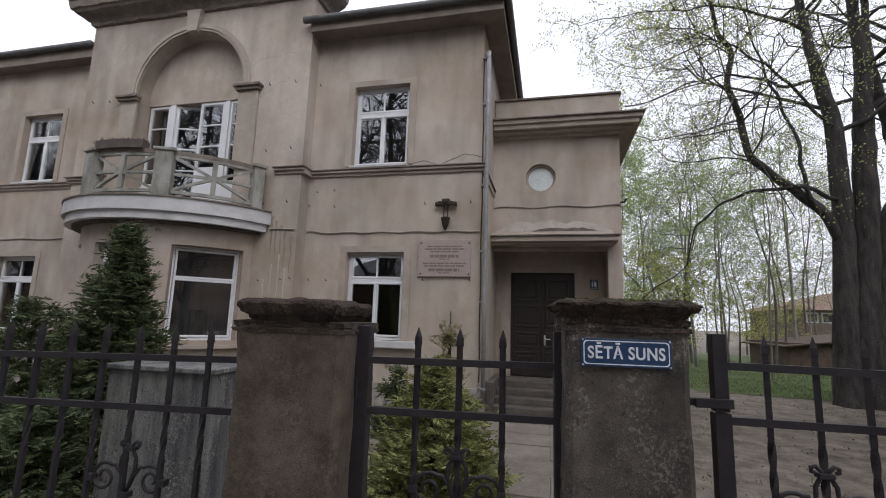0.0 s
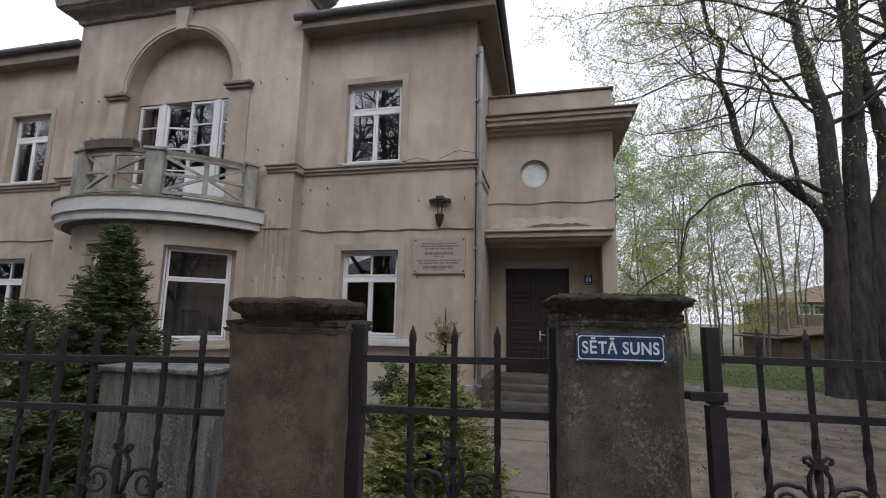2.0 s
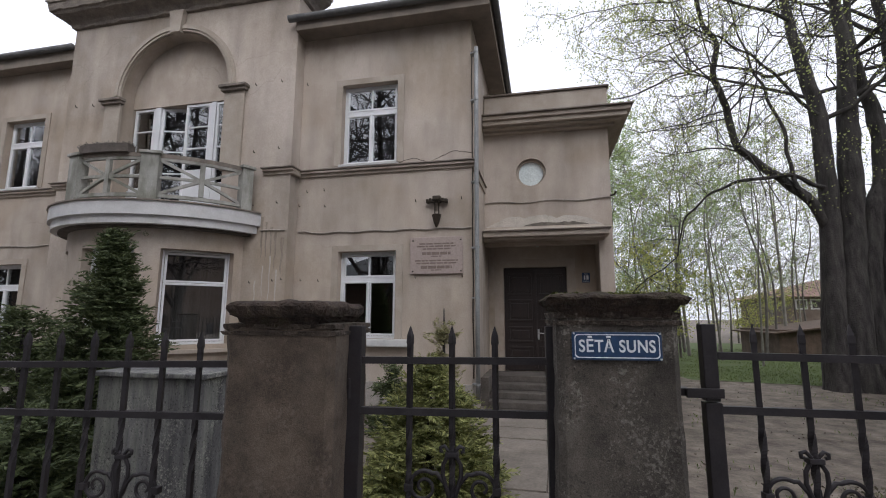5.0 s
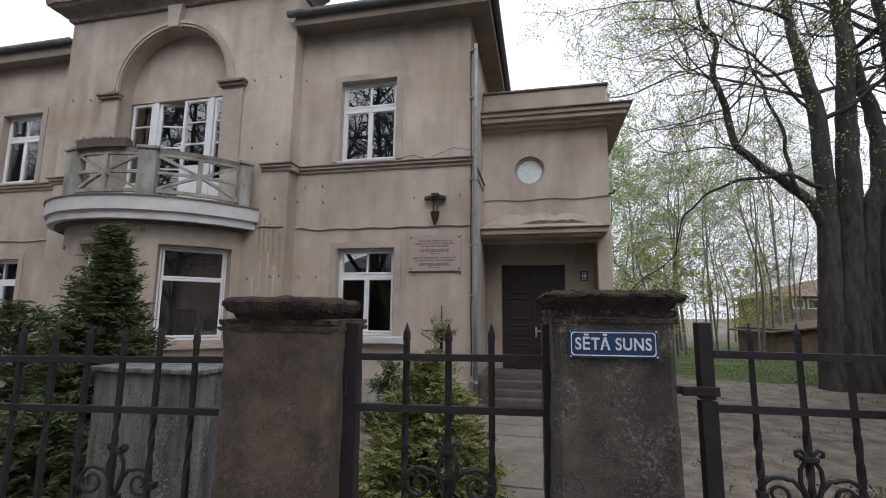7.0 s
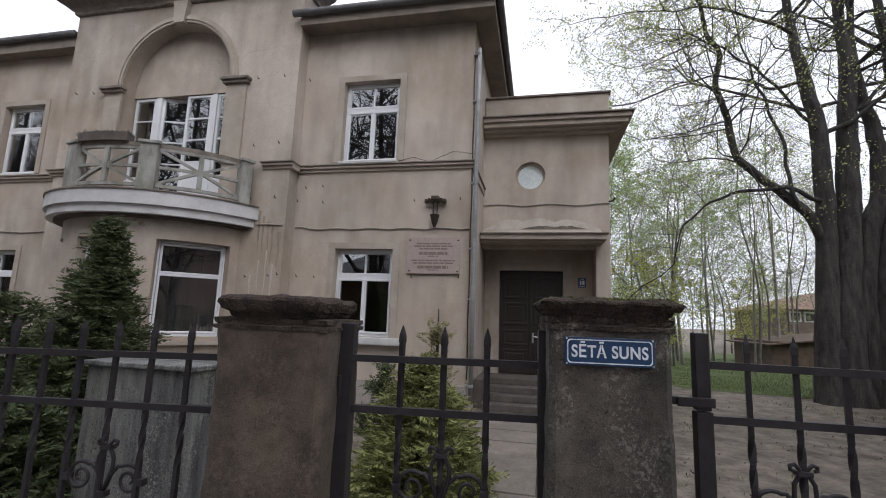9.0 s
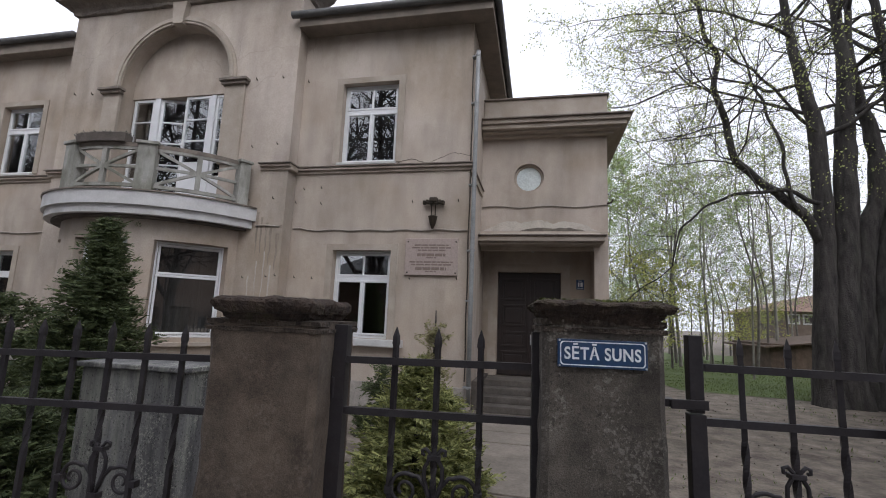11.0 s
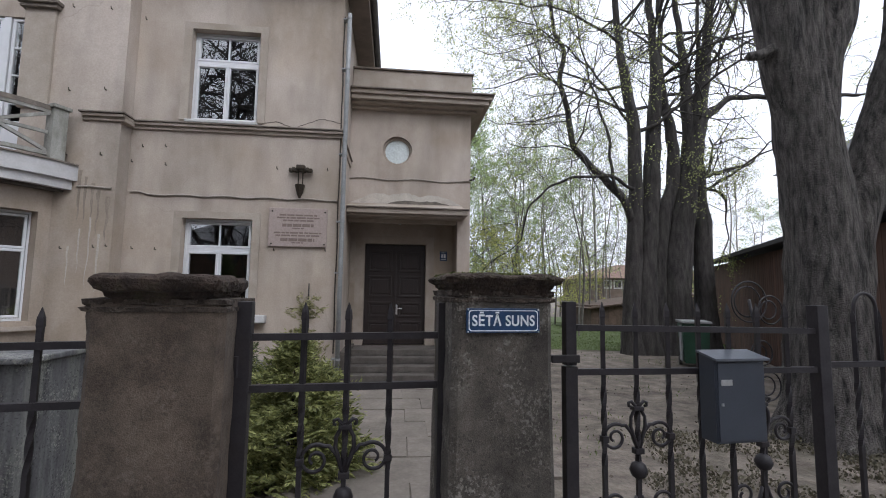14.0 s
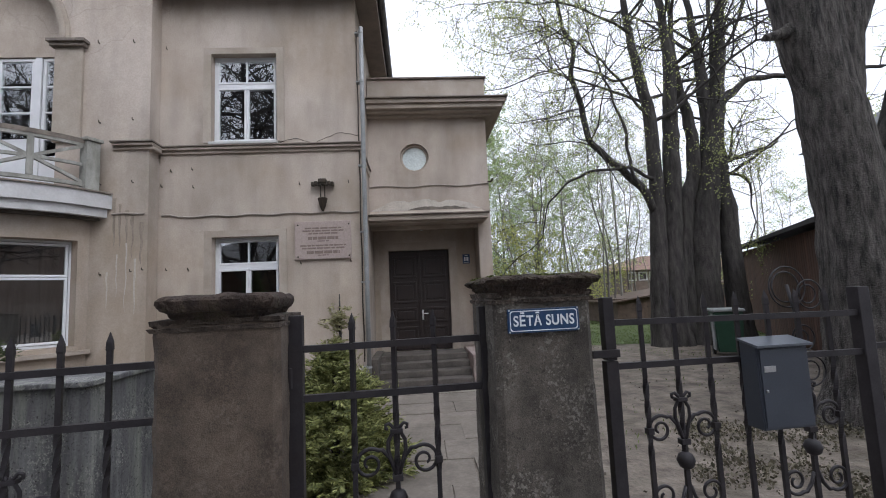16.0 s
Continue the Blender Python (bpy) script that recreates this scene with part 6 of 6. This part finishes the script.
def conifer(name, x, y, h, r, count, material, label, seed, core=0.55, bend=0.0):
    """A thuja: upright trunk and flat fans of scale leaves, ragged in outline."""
    th = thing(name, (x, y, 0), label, "shrub")
    rng = random.Random(seed)
    tr = Wood()
    tr.rod([Vector((x, y, -0.05)), Vector((x + bend * 0.5, y, h * 0.5)), Vector((x + bend, y, h * 0.98))], 0.05, 0.006, 7)
    add_mesh("trunk", tr.mesh("trunk", BARK), th)
    lv = Leaves()
    sprays = Wood()
    for c in range(count // 16):
        t = rng.random() ** 1.2
        z = 0.06 + t * h * 0.94
        a = rng.uniform(0, 2 * math.pi)
        rad = r * (1 - t) ** core * (0.82 + 0.4 * noise.noise(Vector((math.cos(a) * 1.6 + seed, math.sin(a) * 1.6, z * 2.0))))
        q = rng.uniform(0.3, 1.0) ** 0.5
        out = Vector((math.cos(a), math.sin(a), 0))
        tip = Vector((x + bend * t, y, z)) + out * rad * q
        dirn = (out * rng.uniform(0.6, 1.1) + Vector((rng.gauss(0, 0.2), rng.gauss(0, 0.2), rng.uniform(0.05, 0.8)))).normalized()
        spread = 0.045 + 0.05 * (1 - t)
        for k in range(16):
            p = tip - dirn * rng.uniform(0.0, 0.16) + Vector((rng.gauss(0, spread), rng.gauss(0, spread), rng.gauss(0, spread * 0.7)))
            d = (dirn + Vector((rng.gauss(0, 0.35), rng.gauss(0, 0.35), rng.gauss(0, 0.3)))).normalized()
            L = rng.uniform(0.08, 0.19) * (0.6 + 0.4 * (1 - t))
            s = d.cross(Vector((rng.uniform(-0.4, 0.4), rng.uniform(-0.4, 0.4), 1))).normalized()
            for j in range(7):
                f = j / 6
                b = p + d * L * f + Vector((0, 0, -0.25 * L * f * f))
                for sg in (-1, 1):
                    e = (d * 0.8 + s * sg * 0.75 + Vector((0, 0, -0.25))).normalized()
                    lv.leaf(b, e, L * (0.66 - 0.4 * f), rng, 0.13)
            lv.leaf(p + d * L * 0.8, d, L * 0.4, rng, 0.12)
    add_mesh("foliage", lv.mesh("foliage", material, False), th, "flat drooping scale-leaf sprays")
    return th


conifer("thuja_column", -3.85, 4.2, 2.58, 0.74, 6400, THUJA, "tall dark green columnar thuja before the bay", 1, 0.7)
conifer("thuja_bush", -0.55, 4.6, 1.22, 0.74, 3600, THUJA_YEL, "feathery yellow-green thuja bush behind the garden gate", 2, 0.62)
conifer("young_thuja", -0.68, 5.8, 1.74, 0.36, 560, THUJA_PALE, "thin young thuja with a feathery yellow tip", 3, 0.8)
conifer("thuja_bush", -3.9, 2.9, 1.35, 0.75, 2600, THUJA, "dark spreading thuja behind the iron fence", 4, 0.35)
conifer("thuja_bush", -2.75, 2.75, 0.98, 0.55, 1800, THUJA, "dark spreading thuja behind the iron fence", 5, 0.35)
conifer("thuja_bush", -5.2, 4.4, 1.75, 0.8, 2400, THUJA, "dark leafy bush beside the bay", 6, 0.35)
conifer("small_thuja", -1.6, 6.6, 0.95, 0.3, 500, THUJA, "small dull green conifer by the wall", 7, 0.6)

# lawn
rng = random.Random(9)
lawn = bmesh.new()
edge = [(4.2, 13.6), (6.5, 13.2), (8.5, 12.6), (9.8, 12.0), (11.5, 14.0), (13, 18), (16, 24), (14, 32), (6, 33), (3, 26), (3.4, 18)]
lawn.faces.new([lawn.verts.new((x, y, 0.012)) for x, y in edge])
tur = single("lawn", lawn, TURF, "patchy spring lawn at the back of the yard", "lawn", "structure")
lv = Leaves()
def inside(x, y):
    c = False
    for (xa, ya), (xb, yb) in zip(edge, edge[1:] + edge[:1]):
        if (ya > y) != (yb > y) and x < (xb - xa) * (y - ya) / (yb - ya) + xa:
            c = not c
    return c
k = 0
while k < 26000:
    x, y = rng.uniform(3, 16), 11.9 + 14 * rng.random() ** 1.5
    if not inside(x, y) or noise.noise(Vector((x * 0.7, y * 0.7, 3))) < -0.25:
        k += 0.2
        continue
    lv.leaf(Vector((x, y, 0.01)), Vector((rng.gauss(0, 0.5), rng.gauss(0, 0.5), 1)), rng.uniform(0.03, 0.075), rng, 0.11)
    k += 1
for j in range(2600):
    x, y = rng.uniform(1.6, 7.5), rng.uniform(2.6, 12)
    if noise.noise(Vector((x * 0.6, y * 0.6, 8))) > 0.22:
        lv.leaf(Vector((x, y, 0.0)), Vector((rng.gauss(0, 0.5), rng.gauss(0, 0.5), 1)), rng.uniform(0.03, 0.08), rng, 0.1)
tagged(new("grass", lv.mesh("grass", GRASSM, False)), "short fresh green grass tufts", "grass", "", "stuff")

# rank growth round the foot of the old tree and along the fence
lv = Leaves()
for j in range(26000):
    x, y = rng.uniform(2.5, 6.6), 2.5 + 3.0 * rng.random() ** 1.2
    if noise.noise(Vector((x * 1.3, y * 1.3, 4))) + 0.5 * noise.noise(Vector((x * 4, y * 4, 1))) < (0.3 if x < 2.9 else -0.05):
        continue
    p = Vector((x, y, rng.random() ** 2 * 0.09))
    lv.leaf(p, Vector((rng.gauss(0, 0.8), rng.gauss(0, 0.8), 0.7)), rng.uniform(0.015, 0.05), rng, 0.3)
tagged(new("undergrowth", lv.mesh("undergrowth", UNDERGROWTH, False)), "low dark leafy growth and dead leaves", "undergrowth", "", "stuff")

# litter: twigs, stones and dead leaves on the earth
lv = Leaves()
for j in range(1500):
    x, y = rng.uniform(0.9, 8.5), 2.4 + 11 * rng.random() ** 1.3
    a = rng.uniform(0, 6.28)
    lv.leaf(Vector((x, y, 0.006 + rng.random() * 0.012)), Vector((math.cos(a), math.sin(a), rng.uniform(-0.1, 0.2))), rng.uniform(0.015, 0.045), rng, 0.35)
tagged(new("leaf_litter", lv.mesh("leaf_litter", island_mat("dead_leaf", (0.06, 0.048, 0.036), (0.19, 0.155, 0.12), 0.9, 0.1), False)), "dry brown leaf litter on the earth", "litter", "", "stuff")

# ---- far buildings and the shed ----
shed = thing("wooden_shed", (9.5, 10, 0), "long reddish-brown boarded shed with a black eave", "shed")
sa, sb_ = Vector((12.2, 16.5, 0)), Vector((6.75, 5.0, 0))
sl = (sb_ - sa).length
ang = math.degrees(math.atan2((sb_ - sa).y, (sb_ - sa).x))
SM = Matrix.Translation(sa) @ Matrix.Rotation(radians(ang), 4, "Z")
part("wall", nbox(0, sl, 0.02, 4.0, 0, 2.7, 0, SM), SHEDWOOD, shed)
bm = bmesh.new()
vs = [(-0.3, -0.35, 2.74), (sl + 0.3, -0.35, 2.74), (sl + 0.3, 4.3, 3.6), (-0.3, 4.3, 3.6)]
lo = [bm.verts.new(SM @ Vector(p)) for p in vs]
hi = [bm.verts.new(SM @ (Vector(p) + Vector((0, 0, 0.1)))) for p in vs]
bm.faces.new(lo[::-1])
bm.faces.new(hi)
for i in range(4):
    bm.faces.new((lo[i], lo[(i + 1) % 4], hi[(i + 1) % 4], hi[i]))
part("roof", bm, SHEDROOF, shed, "black roofing felt")
board = finish("board", nbox(0, 0.135, 0, 0.022, 0.05, 2.68, 0.004), SHEDWOOD)
for k in range(int(sl / 0.145)):
    o = hang(new("board", board), shed)
    o.matrix_basis = SM @ Matrix.Translation((k * 0.145, -0.003, 0))
    o.matrix_parent_inverse = shed.matrix_basis.inverted()
yh = thing("yellow_house", (16, 12, 0), "yellow rendered house behind the shed, grey eave", "house")
part("wall", nbox(12.6, 24, 5.0, 12.5, 0, 5.4), YELLOW, yh)
part("roof", hip(bmesh.new(), 12.0, 24.6, 4.4, 13.1, 5.4, 2.6), ROOF, yh)
fh = thing("far_house", (19, 38, 0), "distant house with a faded tiled roof", "house")
part("wall", nbox(16.9, 29, 36, 44, 0, 3.1), FARWALL, fh)
part("roof", hip(bmesh.new(), 15.9, 29.7, 35.3, 44.7, 3.0, 1.4), TILE, fh, "faded brown-orange tiles")
for x in (17.6, 18.5, 19.4, 20.3, 21.2, 22.1):
    w = part("window", frame_bars(bmesh.new(), 0.72, 2.15, 2.85, 35.93, 36.0, 0.09, Matrix.Translation((x, 0, 0))), SLAB, fh)
    part("pane", nbox(x - 0.3, x + 0.3, 35.96, 35.99, 2.2, 2.8), DOORWOOD, w)
ob = thing("old_outbuilding", (11, 21, 0), "low old board outbuilding with a sloping roof", "shed")
part("wall", nbox(9.3, 14.5, 20.5, 24, 0, 1.15), OLDWOOD, ob)
bm = bmesh.new()
vs = [(9.0, 20.2, 0.98), (14.8, 20.2, 1.75), (14.8, 24.3, 1.75), (9.0, 24.3, 0.98)]
lo, hi = [bm.verts.new(p) for p in vs], [bm.verts.new(Vector(p) + Vector((0, 0, 0.05))) for p in vs]
bm.faces.new(lo[::-1])
bm.faces.new(hi)
for i in range(4):
    bm.faces.new((lo[i], lo[(i + 1) % 4], hi[(i + 1) % 4], hi[i]))
part("roof", bm, OLDWOOD, ob)
board2 = finish("board", nbox(0, 0.17, 0, 0.022, 0.0, 1.0, 0.004), OLDWOOD)
for k in range(30):
    o = hang(new("board", board2), ob)
    o.matrix_basis = Matrix.Translation((9.3 + k * 0.173, 20.474, 0)) @ Matrix.Diagonal((1, 1, 1.0 + 0.02 * k, 1))
    o.matrix_parent_inverse = ob.matrix_basis.inverted()

# wheeled bin by the tree
bn = thing("wheeled_bin", (7.2, 10.3, 0), "green wheeled rubbish bin with a grey lid and side", "bin")
BM_ = place(7.25, 10.3, 0, -25)
bm = bmesh.new()
lo = [bm.verts.new(BM_ @ Vector(p)) for p in ((-0.24, -0.28, 0.1), (0.24, -0.28, 0.1), (0.24, 0.28, 0.1), (-0.24, 0.28, 0.1))]
hi = [bm.verts.new(BM_ @ Vector(p)) for p in ((-0.29, -0.36, 1.0), (0.29, -0.36, 1.0), (0.29, 0.36, 1.0), (-0.29, 0.36, 1.0))]
bm.faces.new(lo[::-1])
bm.faces.new(hi)
for i in range(4):
    bm.faces.new((lo[i], lo[(i + 1) % 4], hi[(i + 1) % 4], hi[i]))
bmesh.ops.bevel(bm, geom=bm.edges[:], offset=0.02, segments=2, affect="EDGES")
part("body", bm, BINGREEN, bn)
part("lid", nbox(-0.32, 0.32, -0.4, 0.4, 1.0, 1.06, 0.025, BM_), BINGREY, bn, "pale grey lid")
part("side_panel", nbox(-0.3, -0.262, -0.24, 0.0, 0.15, 0.95, 0.01, BM_), BINGREY, bn)
for s in (-0.25, 0.25):
    part("wheel", ntube([BM_ @ Vector((s - 0.03, 0.27, 0.1)), BM_ @ Vector((s + 0.03, 0.27, 0.1))], 0.1, sides=16), SHEDROOF, bn)

# flagstone path to the steps
path = thing("garden_path", (0.4, 5.5, 0), "worn concrete flagstone path to the entrance steps", "path", kind="structure")
flag = finish("flagstone", nbox(-0.546, 0.546, -0.302, 0.302, -0.04, 0.022, 0.006), FLAG)
rng = random.Random(14)
for r in range(10):
    for c in range(2):
        o = hang(new("flagstone", flag), path)
        o.matrix_basis = place(-0.06 + (r % 2) * 0.25 + c * 1.1 + rng.uniform(-0.01, 0.01), 2.75 + r * 0.61 + rng.uniform(-0.01, 0.01), rng.uniform(-0.012, 0.006), rng.uniform(-1.2, 1.2))
        o.matrix_parent_inverse = path.matrix_basis.inverted()
